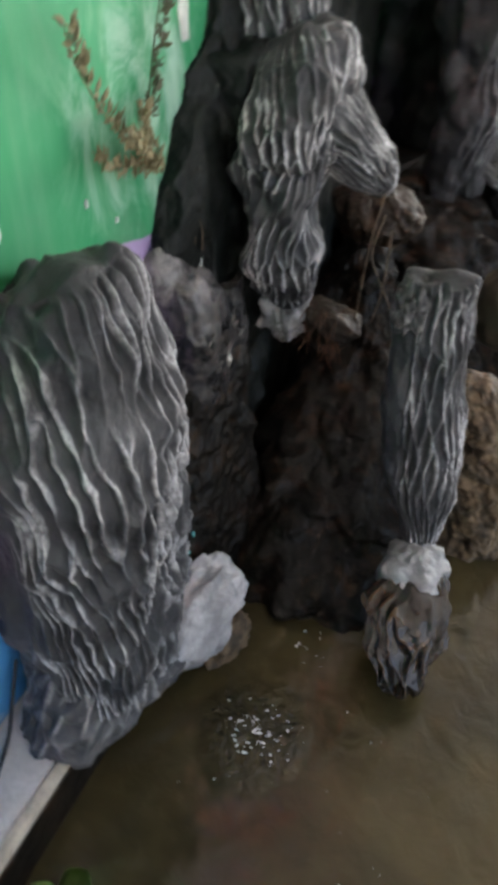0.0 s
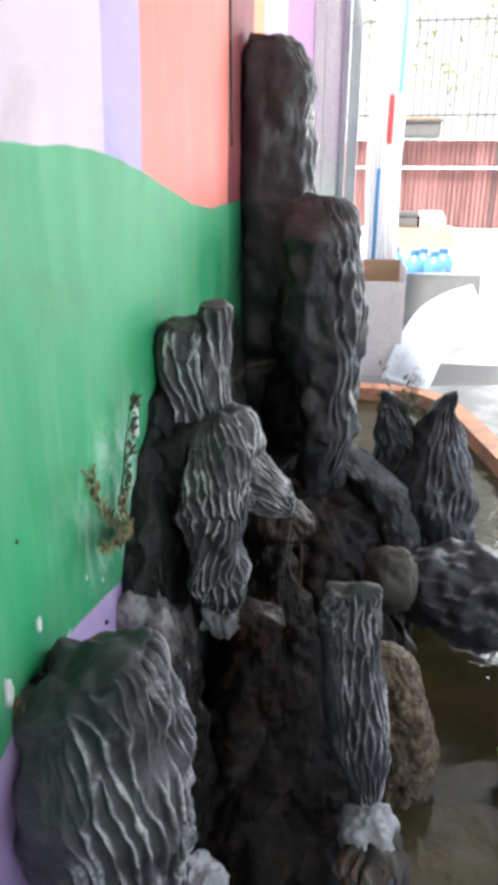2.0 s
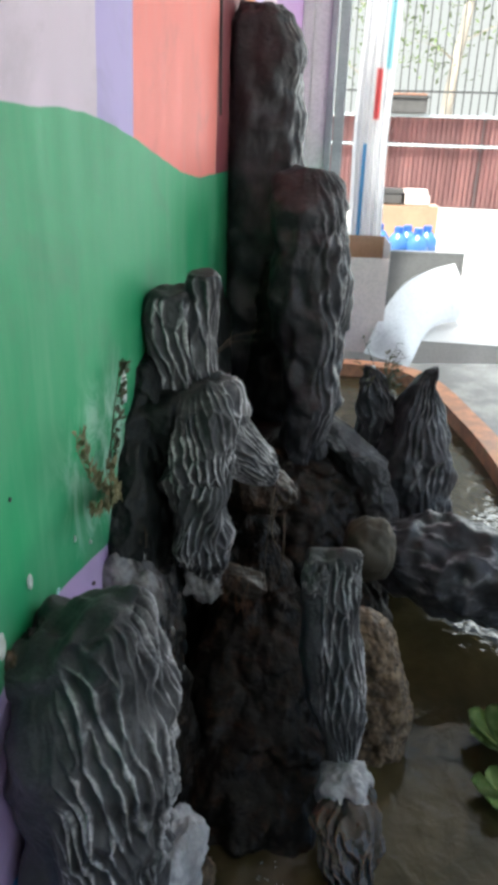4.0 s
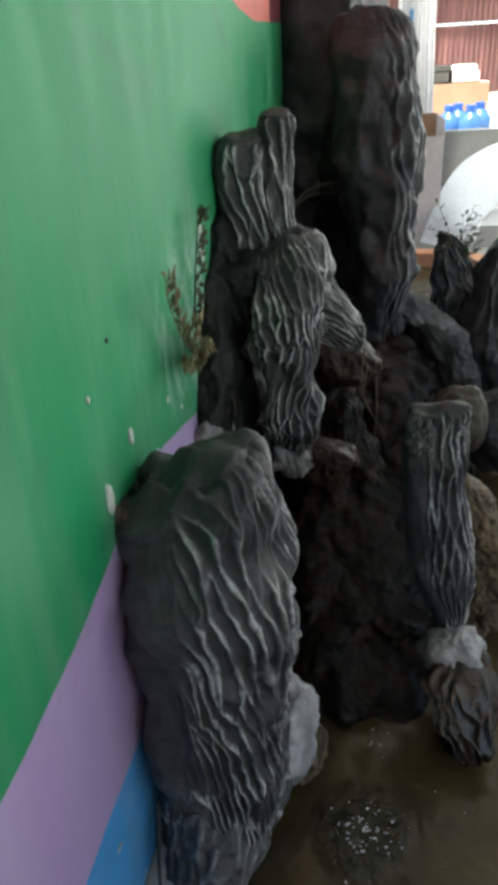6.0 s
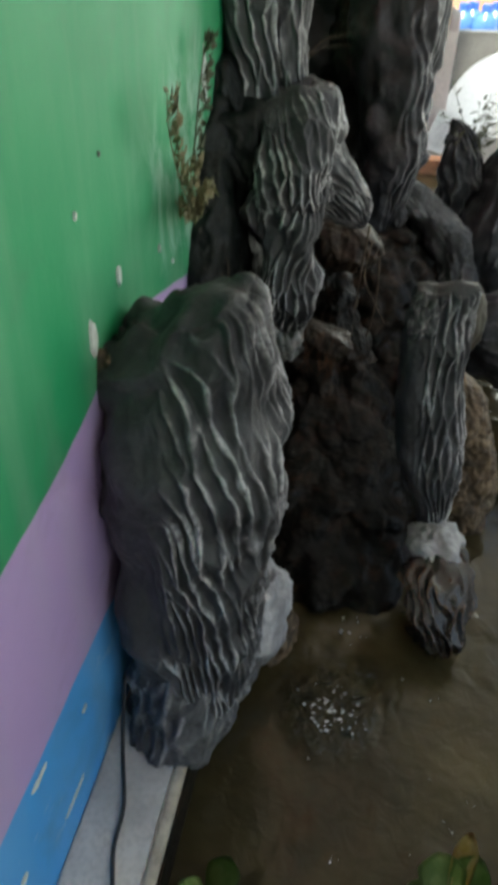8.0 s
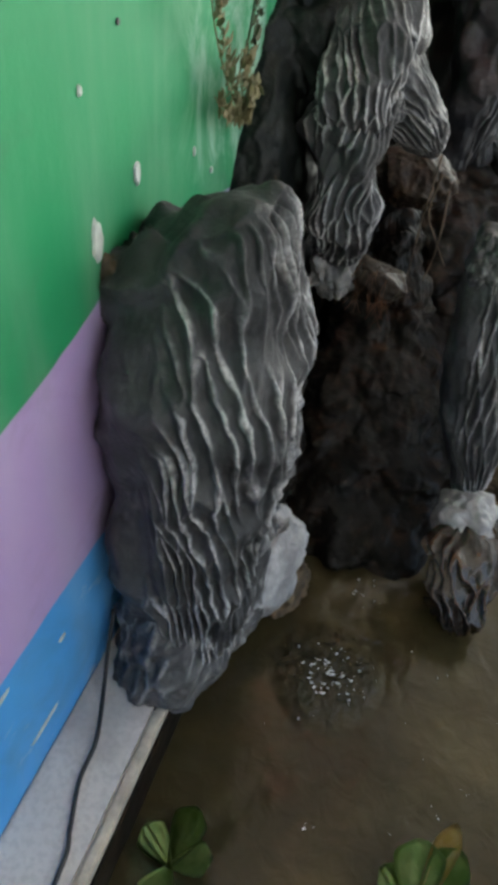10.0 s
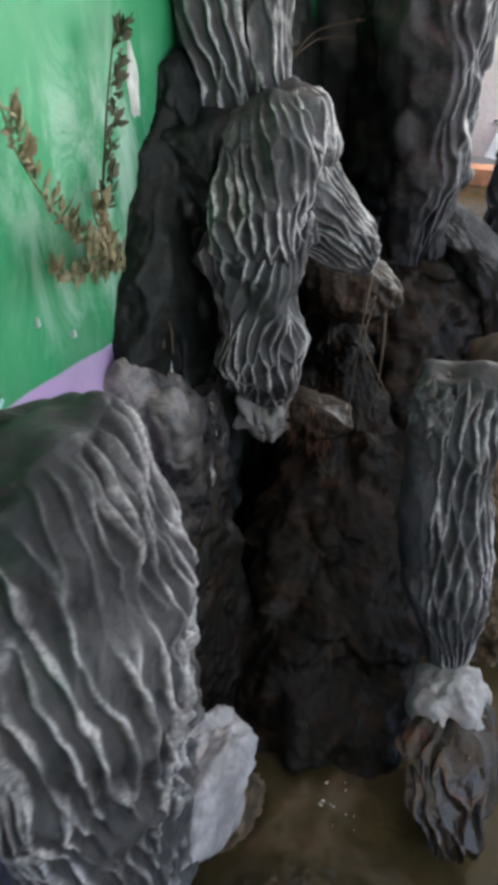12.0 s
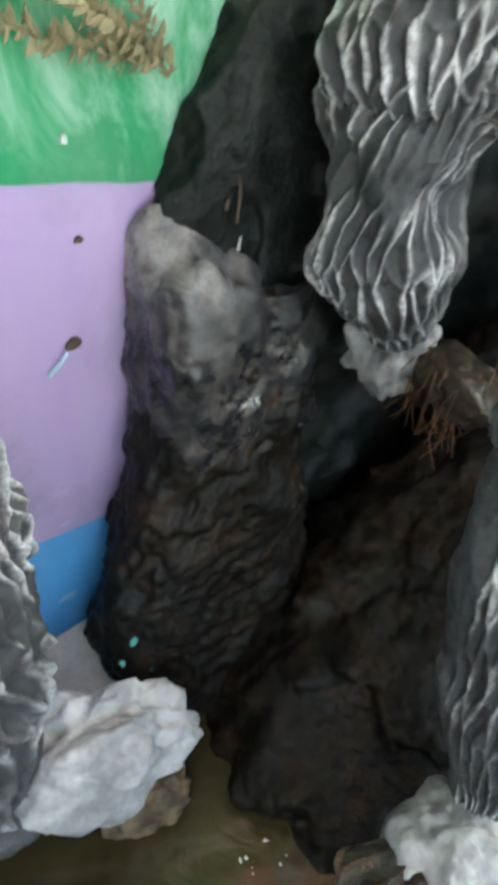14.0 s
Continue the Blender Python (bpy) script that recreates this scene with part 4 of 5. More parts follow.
part("foot_plate", box(-0.06, 0.06, -0.06, 0.06, 0.0, 0.012, 0.003), POST, post)


def mat_cloth():
    k = Mat("striped_cloth", 0.8)
    x, y, z = k.xyz(k.obj)
    c = (0.78, 0.78, 0.80)
    for a, e, lo, hi, col in ((0.06, 0.085, 0.3, 1.0, (0.12, 0.36, 0.62)), (0.11, 0.15, 1.15, 1.45, (0.66, 0.16, 0.17)), (0.165, 0.20, 1.45, 2.2, (0.35, 0.66, 0.72))):
        hit = k.math("MULTIPLY", k.ramp(x, a - 0.002, a + 0.002), k.ramp(x, e + 0.002, e - 0.002))
        hit = k.math("MULTIPLY", hit, k.math("MULTIPLY", k.ramp(z, lo - 0.01, lo + 0.01), k.ramp(z, hi + 0.01, hi - 0.01)))
        c = k.mix(hit, c, col)
    return k.colour(c).bump(k.noise(120, 2), 0.2, 0.002).m


CLOTH = mat_cloth()


def cloth(x0, w, y, z0, z1, seed):
    bm = bmesh.new()
    n, m = 40, 16
    g = [[bm.verts.new((x0 + w * i / n + 0.01 * math.sin(j * 0.5 + seed), y + 0.025 * math.sin(i * 0.75 + seed + 0.06 * j), z0 + (z1 - z0) * j / m)) for i in range(n + 1)] for j in range(m + 1)]
    for j in range(m):
        for i in range(n):
            bm.faces.new((g[j][i], g[j][i + 1], g[j + 1][i + 1], g[j + 1][i]))
    bmesh.ops.solidify(bm, geom=bm.faces, thickness=0.002)
    return bm


drape = thing("curtain", "white curtain with blue, red and teal stripes", "curtain", "", (0.33, 5.0, 0.30))
placed("cloth", cloth(0.33, 0.23, 5.0, 0.30, 2.60, 1.0), CLOTH, drape, "", True)
bm = bmesh.new()
bmesh.ops.create_cone(bm, cap_ends=True, segments=12, radius1=0.012, radius2=0.012, depth=1.0, matrix=pose(0.6, 5.0, 2.62, 0, 90, 0))
placed("rod", bm, POST, drape, "grey curtain rod")

fence = thing("fence", "faded red corrugated sheet fence with a rail", "fence", "", (1.0, 16.5, 0.0))


def ribs(x0, x1, z0, z1, y):
    bm = bmesh.new()
    n = int((x1 - x0) / 0.025)
    v = [[bm.verts.new((x0 + (x1 - x0) * i / n, y + 0.012 * (1 if (i // 2) % 2 else -1), z)) for z in (z0, z1)] for i in range(n + 1)]
    for a, c in zip(v, v[1:]):
        bm.faces.new((a[0], c[0], c[1], a[1]))
    bmesh.ops.solidify(bm, geom=bm.faces, thickness=0.006)
    return bm


for x in range(-4, 8, 2):
    placed("panel", ribs(x + 0.75, x + 2.74, 0.02, 1.80, 16.5), RED, fence)
for z in (1.24, 1.80):
    placed("rail", box(-3.3, 8.8, 16.40, 16.47, z - 0.03, z + 0.03, 0.008), POST, fence, "pale grey rail")
for i in range(7):
    placed("post", box(-3.3 + 2 * i, -3.22 + 2 * i, 16.53, 16.61, 0.0, 1.9, 0.006), POST, fence)
grille = thing("iron_grille", "dark iron bar grille rising behind the fence", "grille", "", (1.6, 17.2, 0.0))
for i in range(34):
    placed("bar", box(-0.4 + 0.17 * i, -0.375 + 0.17 * i, 17.2, 17.225, 0.0, 4.2), IRON, grille)
for z in (2.3, 4.1):
    placed("cross_bar", box(-0.5, 5.5, 17.19, 17.24, z - 0.02, z + 0.02), IRON, grille)
planter = thing("planter", "grey stone planter box on the fence's ledge", "planter", "", (1.13, 16.4, 1.84))
part("trough", box(-0.40, 0.40, -0.16, 0.20, 0.0, 0.28, 0.02), STONE, planter)
part("lip", box(-0.43, 0.43, -0.19, 0.23, 0.28, 0.34, 0.015), STONE, planter)
part("soil", box(-0.38, 0.38, -0.15, 0.19, 0.34, 0.37, 0.01), ORANGE, planter, "reddish earth filling")


def tree(at, height, seed):
    ob = thing("tree", "slender pale-barked tree with light leaves beyond the fence", "tree", "trees beyond the fence", at)
    rnd = random.Random(seed)

    def limb(pts, r0, r1, bm):
        prev = None
        pts = spline(pts, 10)
        for k, p in enumerate(pts):
            r = r0 + (r1 - r0) * k / 9
            ring = [bm.verts.new((p[0] + r * math.cos(a), p[1] + r * math.sin(a), p[2])) for a in [i * math.pi / 4 for i in range(8)]]
            if prev:
                for i in range(8):
                    bm.faces.new((prev[i], prev[(i + 1) % 8], ring[(i + 1) % 8], ring[i]))
            prev = ring

    bm = bmesh.new()
    limb([(0, 0, 0), (0.1, 0, 1.5), (0.22, 0.05, 3.0), (0.42, 0.05, 4.5), (0.5, 0.1, height)], 0.17, 0.06, bm)
    tips = []
    for i in range(9):
        z = 2.6 + i * (height - 3) / 9
        a = rnd.uniform(0, 6.28)
        L = rnd.uniform(0.7, 1.6)
        base = (0.2 + 0.07 * (z - 2.6), 0.05, z)
        end = (base[0] + L * math.cos(a), base[1] + L * math.sin(a), z + rnd.uniform(0.3, 1.0))
        limb([base, ((base[0] + end[0]) / 2, (base[1] + end[1]) / 2, (z + end[2]) / 2 + 0.1), end], 0.05, 0.015, bm)
        tips += [end, ((base[0] + 2 * end[0]) / 3, (base[1] + 2 * end[1]) / 3, (z + 2 * end[2]) / 3)]
    part("trunk", bm, BARKT, ob, "", True)
    vs, fs = [], []
    for tip in tips:
        for _ in range(38):
            c = Vector(tip) + Vector((rnd.gauss(0, 0.32), rnd.gauss(0, 0.32), rnd.gauss(0, 0.25)))
            q = Euler((rnd.uniform(-1, 1), rnd.uniform(-1, 1), rnd.uniform(0, 6.28))).to_matrix()
            s = rnd.uniform(0.05, 0.10)
            n0 = len(vs)
            vs += [tuple(c + q @ Vector(p) * s) for p in ((-1, 0, 0), (0, -0.45, 0.1), (1, 0, 0.0), (0, 0.45, 0.1))]
            fs += [(n0, n0 + 1, n0 + 2), (n0, n0 + 2, n0 + 3)]
    part("crown", mesh_of("crown", vs, fs, LEAFT, False), LEAFT, ob)
    return ob


tree((2.0, 18.6, 0), 6.5, 3)
tree((4.6, 20.5, 0), 7.5, 8)
tree((0.2, 21.0, 0), 7.0, 12)

# added glowing panel beyond the trees that turns the sky white
SKY_GLOW = Mat("white_glow_backdrop", 1.0)
SKY_GLOW.b.inputs["Emission Color"].default_value, SKY_GLOW.b.inputs["Emission Strength"].default_value = (1.0, 1.0, 0.98, 1), 0.34
tagged(part("backdrop", box(-60, 60, 69.8, 70, -0.4, 45), SKY_GLOW.colour((0.02, 0.02, 0.02)).m), "glowing white panel standing in for the overexposed sky", "backdrop", kind="structure")

# ---- small things round the pond ----
TWIG = mat_plain("dry_brown_twig", (0.10, 0.07, 0.045), 0.8, 0.3, 30, 120)
DRY = mat_plain("dried_tan_frond", (0.27, 0.23, 0.125), 0.8, 0.3, 30, 120)
FERN = mat_plain("dull_green_frond", (0.075, 0.082, 0.035), 0.6, 0.35, 30, 120)
FIBRE = mat_plain("rusty_root_fibre", (0.10, 0.045, 0.022), 0.8, 0.4, 30, 120)
RUBBER = mat_plain("black_cable", (0.03, 0.03, 0.032), 0.5, 0.15, 20, 120)
CHIP = mat_plain("bare_plaster_chip", (0.62, 0.66, 0.62), 0.8, 0.15, 40, 150)
GLINT_FROTH = mat_plain("white_glint_froth", (0.75, 0.77, 0.78), 0.25, 0.05, 40, 150)


def tube(points, r0, r1=None, n=8, steps=28):
    """A round strand through points, tapering from r0 to r1."""
    r1 = r0 if r1 is None else r1
    p = spline(points, steps)
    d = np.gradient(p, axis=0)
    d /= np.linalg.norm(d, axis=1, keepdims=True) + 1e-9
    bm = bmesh.new()
    prev, side = None, Vector((0.3, 0.2, 0.9))
    for k in range(steps):
        t = Vector(d[k])
        a = t.cross(side).normalized()
        c = t.cross(a).normalized()
        r = r0 + (r1 - r0) * k / (steps - 1)
        ring = [bm.verts.new(Vector(p[k]) + r * (math.cos(2 * math.pi * i / n) * a + math.sin(2 * math.pi * i / n) * c)) for i in range(n)]
        if prev:
            for i in range(n):
                bm.faces.new((prev[i], prev[(i + 1) % n], ring[(i + 1) % n], ring[i]))
        else:
            bm.faces.new(ring[::-1])
        prev = ring
    bm.faces.new(prev)
    bmesh.ops.recalc_face_normals(bm, faces=bm.faces)
    return bm


cable = thing("cable", "thin black cable running along the grey ledge", "cable", "", (0.05, 0.2, LEDGE))
placed("cord", tube([(0.020, 0.40, 0.16), (0.022, 0.37, 0.10), (0.030, 0.335, 0.055), (0.055, 0.265, 0.0535), (0.060, 0.208, 0.0535), (0.078, 0.151, 0.0535), (0.09, 0.107, 0.0535), (0.095, -0.05, 0.0535), (0.08, -0.44, 0.0535)], 0.0032, steps=60), RUBBER, cable, "", True)
line = thing("cable", "thin pale cable hanging down the mural wall", "cable", "", (0.004, 1.95, 1.4))
placed("cord", tube([(0.004, 1.955, 2.74), (0.004, 1.952, 2.2), (0.004, 1.955, 1.8), (0.005, 1.957, 1.38)], 0.0035), STONE, line, "", True)


def leaflet_mesh(name, material, length=0.022, width=0.006):
    vs, fs = [], []
    rows = [(0.0, 0.12), (0.3, 1.0), (0.65, 0.8), (1.0, 0.05)]
    for t, w in rows:
        for s in (-1, 1):
            vs.append((length * t, s * width * w / 2, 0.12 * length * math.sin(t * 2.6)))
    for t, w in rows:
        for s in (-1, 1):
            vs.append((length * t, s * width * w / 2, 0.12 * length * math.sin(t * 2.6) - 0.0006))
    for k in range(3):
        a = 2 * k
        fs += [(a, a + 2, a + 3, a + 1), (8 + a, 9 + a, 11 + a, 10 + a), (a, 8 + a, 10 + a, a + 2), (a + 1, a + 3, 11 + a, 9 + a)]
    return mesh_of(name, vs, fs, material, False)


def frond(label, points, material, size, pairs, seed):
    ob = thing("dried_fern", label, "fern", "ferns on the wall", tuple(points[0]))
    rnd = random.Random(seed)
    stem = placed("stem", tube(points, 0.0018, 0.0007, 6), material, ob, "", True)
    p = spline(points, pairs)
    d = np.gradient(p, axis=0)
    me = leaflet_mesh("leaflet", material, size * 1.2, size * 0.5)
    for k in range(1, pairs):
        a = math.atan2(d[k][2], d[k][1])
        for s in (-1, 1):
            if rnd.random() < 0.12:
                continue
            ang = a + s * rnd.uniform(0.5, 1.15)
            m = Matrix(((0, 0, 1), (math.cos(ang), -math.sin(ang), 0), (math.sin(ang), math.cos(ang), 0))).to_4x4()
            lf = new("leaflet", me)
            lf.parent = stem
            lf.matrix_basis = Matrix.Translation(Vector(p[k]) - ob.location + Vector((rnd.uniform(0, 0.012), 0, 0))) @ m @ Matrix.Rotation(rnd.uniform(-0.9, 0.9), 4, "X") @ Matrix.Rotation(rnd.uniform(-0.7, 0.1), 4, "Y") @ Matrix.Diagonal((*[rnd.uniform(0.6, 1.2)] * 3, 1))
    return ob


frond("dried tan fern frond clinging to the green wall", [(0.012, 0.895, 0.700), (0.016, 0.835, 0.745), (0.022, 0.770, 0.800), (0.028, 0.715, 0.865), (0.034, 0.692, 0.912)], DRY, 0.015, 84, 3)
frond("dull green fern frond standing against the green wall", [(0.012, 0.880, 0.770), (0.018, 0.885, 0.810), (0.020, 0.905, 0.870), (0.022, 0.930, 0.925), (0.02, 0.945, 0.945)], FERN, 0.013, 64, 5)
frond("short dried fern frond at the foot of the others", [(0.012, 0.900, 0.690), (0.016, 0.880, 0.730), (0.020, 0.850, 0.770), (0.022, 0.845, 0.80)], DRY, 0.013, 44, 9)
frond("dried tan fern frond leaning out from the wall", [(0.012, 0.890, 0.705), (0.035, 0.830, 0.745), (0.055, 0.780, 0.775), (0.070, 0.735, 0.790)], DRY, 0.014, 54, 13)
frond("dried tan fern frond bending low along the wall", [(0.012, 0.885, 0.700), (0.022, 0.820, 0.725), (0.030, 0.760, 0.745), (0.034, 0.715, 0.775)], DRY, 0.014, 54, 17)
stick = thing("stick", "thin pale stick lying against the grey rock", "stick", "", (0.063, 0.93, 0.461))
placed("stalk", tube([(0.066, 0.925, 0.455), (0.060, 0.935, 0.50), (0.052, 0.95, 0.54), (0.046, 0.96, 0.565)], 0.0020, 0.0012), CHIP, stick, "", True)
twig = thing("twig", "thin bent brown twig over the grey rock", "twig", "", (0.03, 0.95, 0.62))
placed("stalk", tube([(0.050, 0.935, 0.575), (0.045, 0.945, 0.61), (0.030, 0.955, 0.65), (0.02, 0.955, 0.67)], 0.0022, 0.001), TWIG, twig, "", True)
placed("side_shoot", tube([(0.060, 0.940, 0.565), (0.058, 0.945, 0.60), (0.045, 0.945, 0.625)], 0.0016, 0.0008), TWIG, twig, "", True)

chips = random.Random(4)
for y, z, w, h in ((0.567, 0.727, 0.016, 0.034), (0.457, 0.835, 0.007, 0.010), (0.470, 0.690, 0.026, 0.050), (1.020, 0.880, 0.036, 0.10), (0.80, 0.655, 0.008, 0.012), (0.735, 0.70, 0.006, 0.015), (0.30, 0.22, 0.018, 0.006), (0.17, 0.27, 0.05, 0.009), (0.235, 0.115, 0.07, 0.005), (0.10, 0.18, 0.02, 0.012), (0.05, 0.21, 0.035, 0.006)):
    chip = thing("paint_chip", "bare pale spot where the wall paint has flaked", "paint chip", "flaked spots on the wall", (0.0, y, z))
    bm = bmesh.new()
    rim_v = []
    for i in range(14):
        a = 2 * math.pi * i / 14
        r = chips.uniform(0.65, 1.1)
        rim_v.append((math.cos(a) * r * w / 2, math.sin(a) * r * h / 2))
    low = [bm.verts.new((0.0005, p, q)) for p, q in rim_v]
    top = [bm.verts.new((0.0030, p * 0.8, q * 0.8)) for p, q in rim_v]
    bm.faces.new(top)
    for i in range(14):
        bm.faces.new((low[i], low[(i + 1) % 14], top[(i + 1) % 14], top[i]))
    bmesh.ops.recalc_face_normals(bm, faces=bm.faces)
    part("flake", bm, CHIP, chip)
speck = thing("insect_hole", "tiny dark hole in the green wall", "hole", "", (0.0, 0.538, 0.876))
part("plug", lathe([(0.0035, -0.002), (0.003, 0.002)], 8), RUBBER, speck).rotation_euler = (0, radians(90), 0)
plug = thing("cement_lump", "small tan lump of cement stuck to the wall", "cement lump", "", (0.0, 0.485, 0.615))
part("lump", LOC(boulder("lump", (0.008, 0.485, 0.625), (0.016, 0.018, 0.042), TAN, 3, 0.2, 0.05, 24), plug), TAN, plug)

roots = thing("root_fringe", "rusty root fibres hanging under the cement foot", "roots", "", (0.22, 1.05, 0.4))
rr = random.Random(11)
for i in range(64):
    x = 0.135 + 0.125 * rr.random()
    y = 1.085 + 0.05 * rr.random()
    z = 0.405 - 0.02 * abs(x - 0.19) / 0.06 + rr.uniform(-0.02, 0.02)
    L = rr.uniform(0.03, 0.075)
    placed("fibre", tube([(x, y, z), (x + rr.uniform(-0.012, 0.012), y - 0.012, z - L * 0.5), (x + rr.uniform(-0.02, 0.02), y - 0.016 + rr.uniform(-0.01, 0.01), z - L)], 0.0011, 0.0005, 5, 8), FIBRE, roots)
for pts in ([(0.292, 1.150, 0.62), (0.287, 1.115, 0.55), (0.284, 1.100, 0.48), (0.283, 1.085, 0.415)], [(0.300, 1.14, 0.59), (0.294, 1.105, 0.535), (0.314, 1.09, 0.50), (0.343, 1.08, 0.455)],
            [(0.318, 1.13, 0.57), (0.322, 1.10, 0.51), (0.320, 1.09, 0.46), (0.312, 1.08, 0.42)]):
    placed("root", tube(pts, 0.0020, 0.0010, 6), TWIG, roots, "long thin brown root", True)
sprig = thing("sprig", "thin dry sprig sticking out of the stump's crack", "twig", "", (0.15, 1.3, 0.87))
placed("stalk", tube([(0.13, 1.30, 0.875), (0.16, 1.32, 0.905), (0.20, 1.34, 0.915), (0.225, 1.345, 0.918)], 0.0013, 0.0006, 6), TWIG, sprig)
placed("stalk", tube([(0.13, 1.30, 0.872), (0.165, 1.32, 0.895), (0.215, 1.34, 0.897)], 0.0011, 0.0005, 6), TWIG, sprig)


def mat_lettuce(name, a, c):
    k = Mat(name, 0.55)
    x, y, z = k.xyz(k.obj)
    col = k.mix(k.ramp(k.noise(40, 3), 0.4, 0.65), a, c)
    k.b.inputs["Subsurface Weight"].default_value = 0.1
    return k.colour(col).bump(k.noise(160, 2), 0.3, 0.002).m


LETTUCE = mat_lettuce("fresh_ribbed_leaf", (0.15, 0.25, 0.045), (0.24, 0.34, 0.09))
YELLOW = mat_lettuce("yellowed_leaf", (0.42, 0.30, 0.06), (0.50, 0.38, 0.16))


def pad(name, material, length, width, lift, parent, at, turn):
    """A spoon-shaped leaf with fanned ribs."""
    n, m = 13, 9
    vs = []
    for i in range(n):
        t = i / (n - 1)
        w = width * (0.18 + 0.82 * math.sin(min(1, t * 1.15) * math.pi / 2) ** 1.2) * (1 if t < 0.8 else math.cos((t - 0.8) * 5.5))
        for j in range(m):
            s = 2 * j / (m - 1) - 1
            vs.append((length * t * (1 - 0.08 * s * s), w * s / 2, lift * t ** 1.3 + 0.10 * width * s * s + 0.0022 * math.cos(s * 14) * t))
    idx = lambda i, j: i * m + j
    fs = [(idx(i, j), idx(i + 1, j), idx(i + 1, j + 1), idx(i, j + 1)) for i in range(n - 1) for j in range(m - 1)]
    bm = bmesh.new()
    bv = [bm.verts.new(v) for v in vs]
    for f in fs:
        bm.faces.new([bv[q] for q in f])
    bmesh.ops.solidify(bm, geom=bm.faces, thickness=0.0012)
    ob = part(name, bm, material, parent, "", True)
    ob.matrix_basis = Matrix.Translation(at) @ Matrix.Rotation(radians(turn), 4, "Z") @ Matrix.Rotation(radians(-8), 4, "Y")
    return ob


def water_plant(at, leaves, label):
    ob = thing("water_plant", label, "water plant", "floating plants", at)
    for turn, length, width, lift, mat in leaves:
        pad("leaf", mat, length, width, lift, ob, (0, 0, 0.002), turn)
    return ob


water_plant((0.200, 0.182, WL), [(80, 0.075, 0.05, 0.030, LETTUCE), (150, 0.06, 0.045, 0.02, LETTUCE), (20, 0.06, 0.045, 0.025, LETTUCE), (265, 0.06, 0.05, 0.02, LETTUCE)], "small green ribbed water plant floating by the ledge")
water_plant((0.522, 0.232, WL), [(100, 0.085, 0.07, 0.045, LETTUCE), (62, 0.095, 0.055, 0.050, LETTUCE), (150, 0.07, 0.05, 0.03, LETTUCE), (20, 0.08, 0.06, 0.03, LETTUCE), (250, 0.07, 0.06, 0.02, LETTUCE), (75, 0.115, 0.035, 0.065, YELLOW)], "green ribbed water plant with a yellowed leaf")
water_plant((0.880, 1.160, WL), [(150, 0.10, 0.07, 0.05, LETTUCE), (100, 0.09, 0.06, 0.05, LETTUCE), (190, 0.09, 0.06, 0.04, LETTUCE), (230, 0.09, 0.06, 0.05, LETTUCE), (30, 0.09, 0.06, 0.04, LETTUCE), (310, 0.08, 0.06, 0.04, LETTUCE)], "fresh green floating water plant beyond the slim column")
water_plant((0.860, 1.000, WL), [(170, 0.08, 0.06, 0.03, LETTUCE), (110, 0.07, 0.05, 0.03, LETTUCE), (240, 0.07, 0.06, 0.03, LETTUCE), (0, 0.08, 0.06, 0.03, LETTUCE)], "small fresh green floating water plant")


def shrub(at, label, n, seed, size, spread):
    ob = thing("small_plant", label, "plant", "plants on the rocks", at)
    rnd = random.Random(seed)
    me = leaflet_mesh("leaf", FERN, size, size * 0.3)
    for i in range(n):
        a = rnd.uniform(0, 6.28)
        e = Vector((math.cos(a) * spread * rnd.random(), math.sin(a) * spread * rnd.random(), spread * rnd.uniform(0.7, 1.8)))
        part("stem", tube([(0, 0, 0), tuple(e * 0.5 + Vector((0, 0, 0.01))), tuple(e)], 0.0014, 0.0006, 5, 8), FERN, ob)
        for k in range(7):
            t = 0.3 + 0.7 * k / 6
            lf = new("leaf", me)
            lf.parent = ob
            lf.matrix_basis = Matrix.Translation(e * t) @ Euler((rnd.uniform(-0.5, 0.5), rnd.uniform(-0.6, 0.5), rnd.uniform(0, 6.28))).to_matrix().to_4x4()
    return ob


shrub((0.555, 2.06, 0.53), "small dark green leafy plant growing between the rocks", 16, 6, 0.030, 0.11)
shrub((0.545, 2.03, 0.52), "low green tuft growing on the stump", 6, 9, 0.022, 0.06)

froth = bmesh.new()
fr = random.Random(21)


def blob(x, y, r, flat, stretch, turn):
    m = Matrix.Translation((x, y, WL + 0.0022)) @ Matrix.Rotation(turn, 4, "Z") @ Matrix.Diagonal((stretch, 1, flat, 1))
    made = bmesh.ops.create_icosphere(froth, subdivisions=2, radius=r, matrix=m)["verts"]
    for v in made:
        v.co.x += 0.35 * r * math.sin(900 * v.co.y + 7 * x)
        v.co.y += 0.35 * r * math.sin(800 * v.co.x + 5 * y)


# white blobs modelled as glints on the patch where the water splashes down
for i in range(80):
    a, d = fr.uniform(0, 6.28), fr.random() ** 1.3
    blob(0.335 + 0.072 * d * math.cos(a) - 0.012 * d * math.sin(a), 0.548 + 0.050 * d * math.sin(a), 0.0004 + 0.0014 * fr.random() ** 2.5, 0.35, fr.uniform(1.2, 3.0), fr.uniform(-0.6, 1.2))
for i in range(7):
    blob(fr.gauss(0.322, 0.016), fr.gauss(0.515, 0.010), 0.0009 + 0.0013 * fr.random(), 0.3, fr.uniform(1.6, 3.4), fr.uniform(-0.5, 0.5))
# more white blobs, for the wet glints at the slope's foot
for i in range(14):
    blob(fr.gauss(0.365, 0.022), fr.gauss(0.745, 0.028), 0.0005 + 0.0016 * fr.random() ** 2, 0.4, fr.uniform(1.0, 2.2), fr.uniform(-0.6, 1.2))
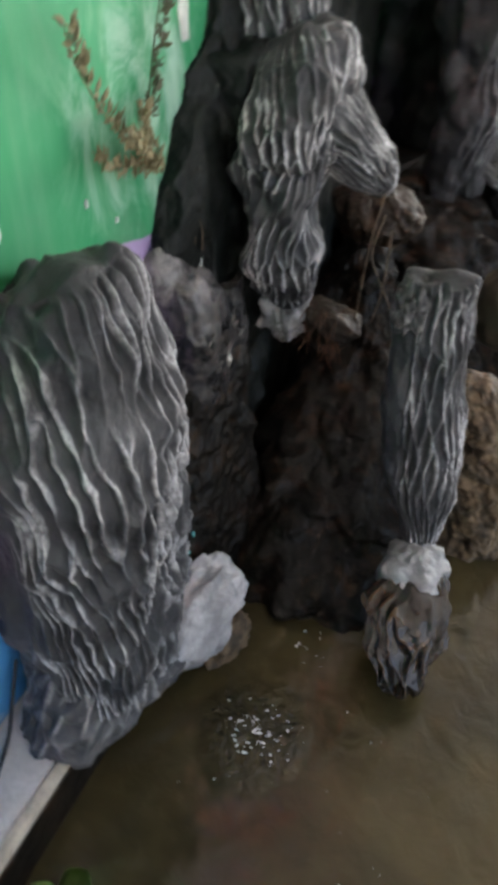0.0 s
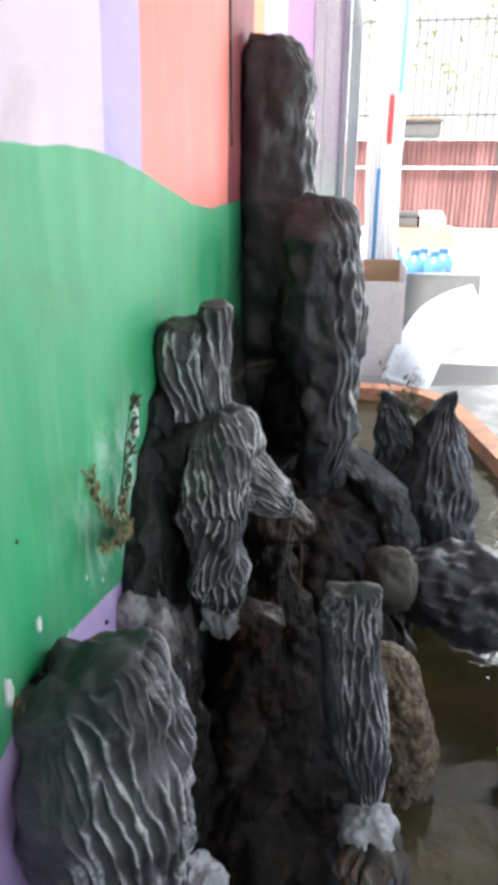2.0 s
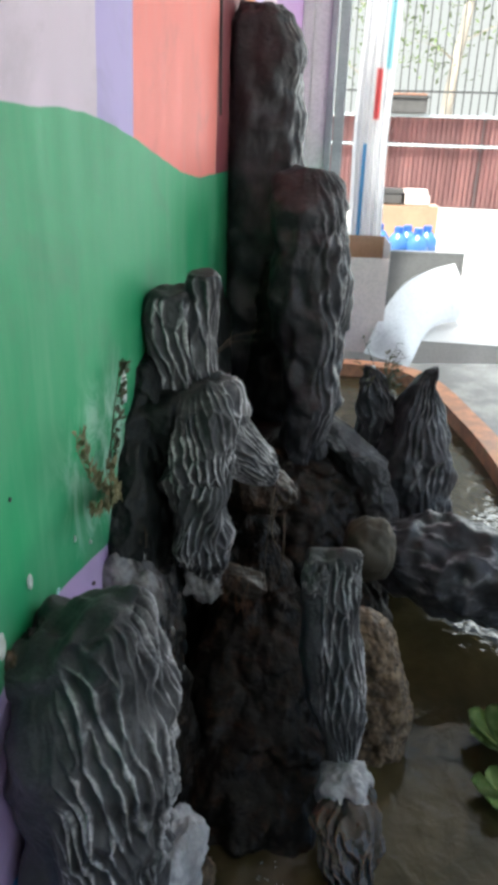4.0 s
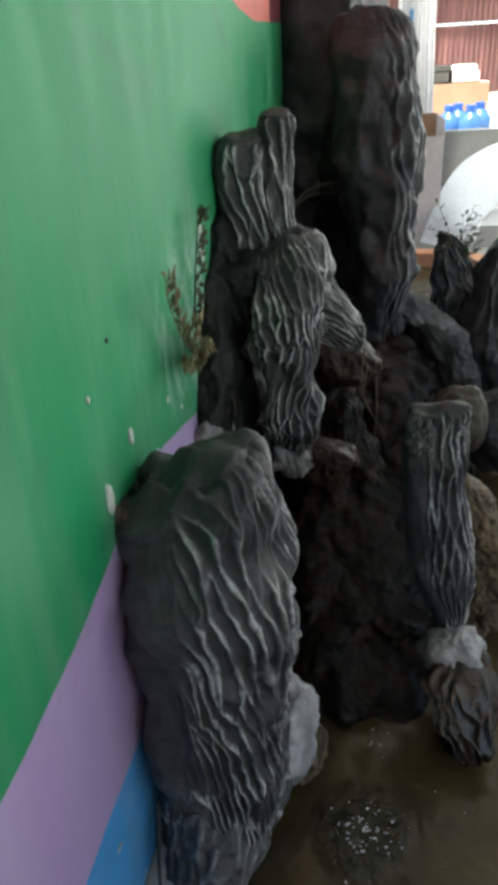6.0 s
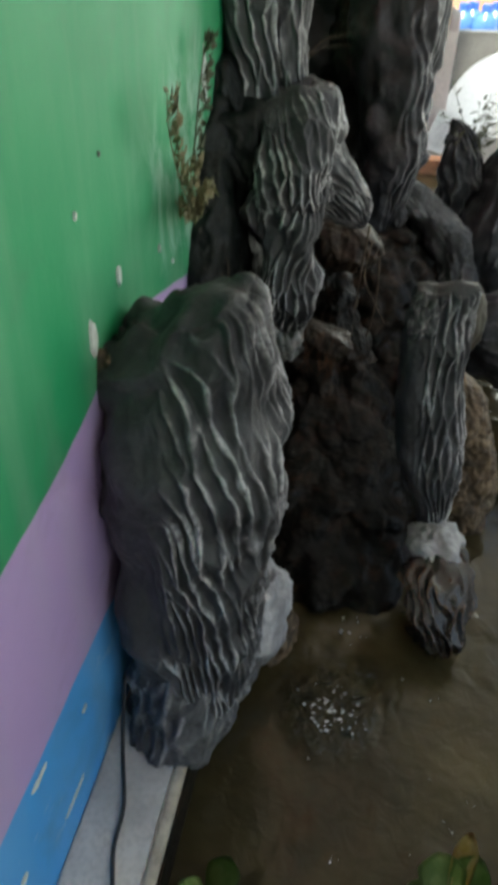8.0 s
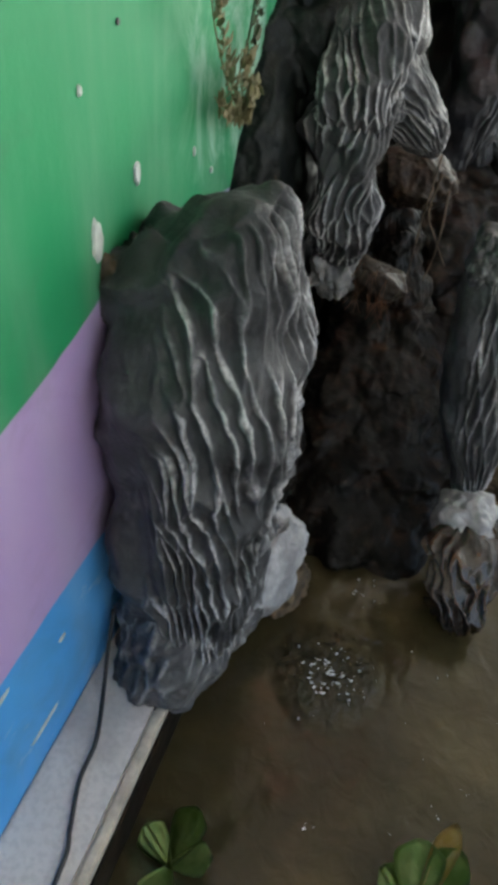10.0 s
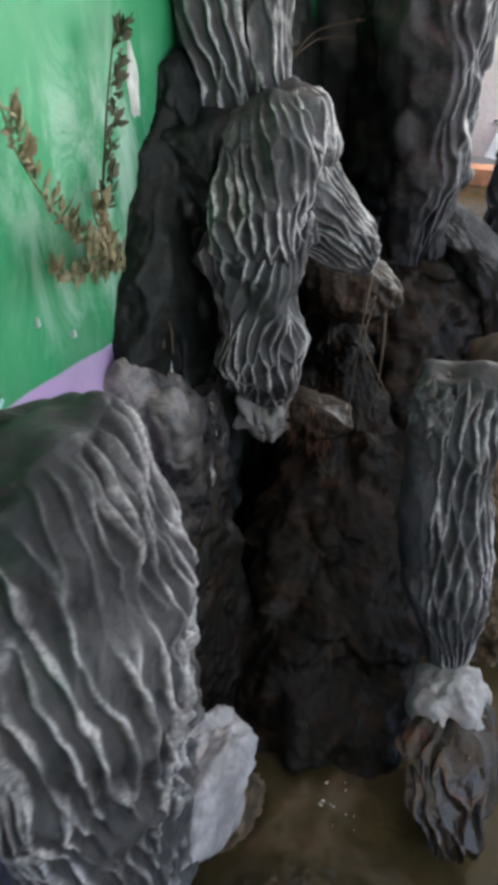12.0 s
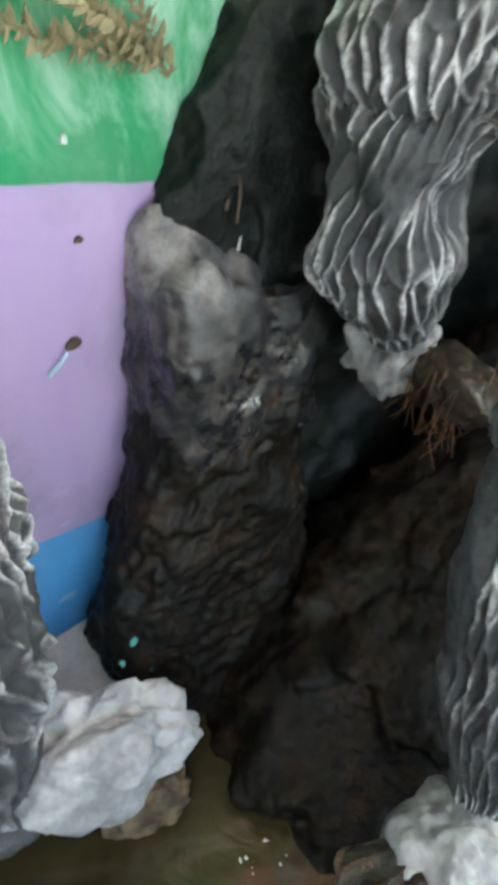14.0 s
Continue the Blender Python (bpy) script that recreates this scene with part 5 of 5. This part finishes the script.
for i in range(34):
    blob(fr.uniform(0.2, 0.72), fr.uniform(0.1, 0.7), 0.0006 + 0.0018 * fr.random() ** 3, 0.7, 1.0, 0.0)
tagged(part("froth", froth, GLINT_FROTH, None, "", True), "white blobs for glints, with froth and bubbles, on the brown water", "froth", kind="stuff")

# flakes of turquoise paint on the rocks
TEAL = mat_plain("turquoise_paint_flake", (0.10, 0.42, 0.42), 0.5, 0.3, 40, 150)
for x, y, z, w, turn in ((0.168, 0.556, 0.728, 0.010, 60), (0.152, 0.548, 0.726, 0.005, 70)):
    flake = thing("paint_flake", "turquoise paint flake stuck on the rock's top edge", "paint flake", "paint flakes", (x, y, z))
    fl = part("flake", LOC(boulder("flake", (x, y, z), (w, w * 0.35, 0.003), TEAL, 3, 0.35, 0.1, 14, turn), flake), TEAL, flake)
for x, y, z, w, turn in ((0.134, 0.729, 0.150, 0.007, 20), (0.132, 0.712, 0.120, 0.005, 70), (0.134, 0.742, 0.084, 0.008, 120), (0.134, 0.786, 0.044, 0.007, 40)):
    flake = thing("paint_flake", "pale turquoise paint flake on the damp dark rock", "paint flake", "paint flakes", (x, y, z))
    part("flake", LOC(boulder("flake", (x, y, z), (0.003, w * 0.7, w * 0.5), TEAL, 7, 0.7, 0.3, 14, turn), flake), TEAL, flake)
STRAW = mat_plain("pale_blue_plastic_straw", (0.50, 0.74, 0.84), 0.4, 0.1, 30, 120)
for a, c in (((0.004, 0.746, 0.440), (0.007, 0.768, 0.460)), ((0.004, 0.612, 0.644), (0.008, 0.644, 0.664))):
    straw = thing("straw", "thin pale blue straw stuck to the lilac wall", "straw", "straws on the wall", a)
    placed("tube", tube([a, tuple((p + q) / 2 + d for p, q, d in zip(a, c, (0.002, 0, 0))), c], 0.0022, 0.0018, 8, 8), STRAW, straw, "", True)
for y, z, r in ((0.779, 0.464, 0.008), (0.800, 0.567, 0.004)):
    stain = thing("dirt_spot", "dark crusted dirt spot on the lilac wall", "dirt spot", "dirt spots on the wall", (0.0, y, z))
    part("crust", LOC(boulder("crust", (0.002, y, z), (0.003, r, r * 0.75), TWIG, 19, 0.45, 0.2, 16), stain), TWIG, stain)
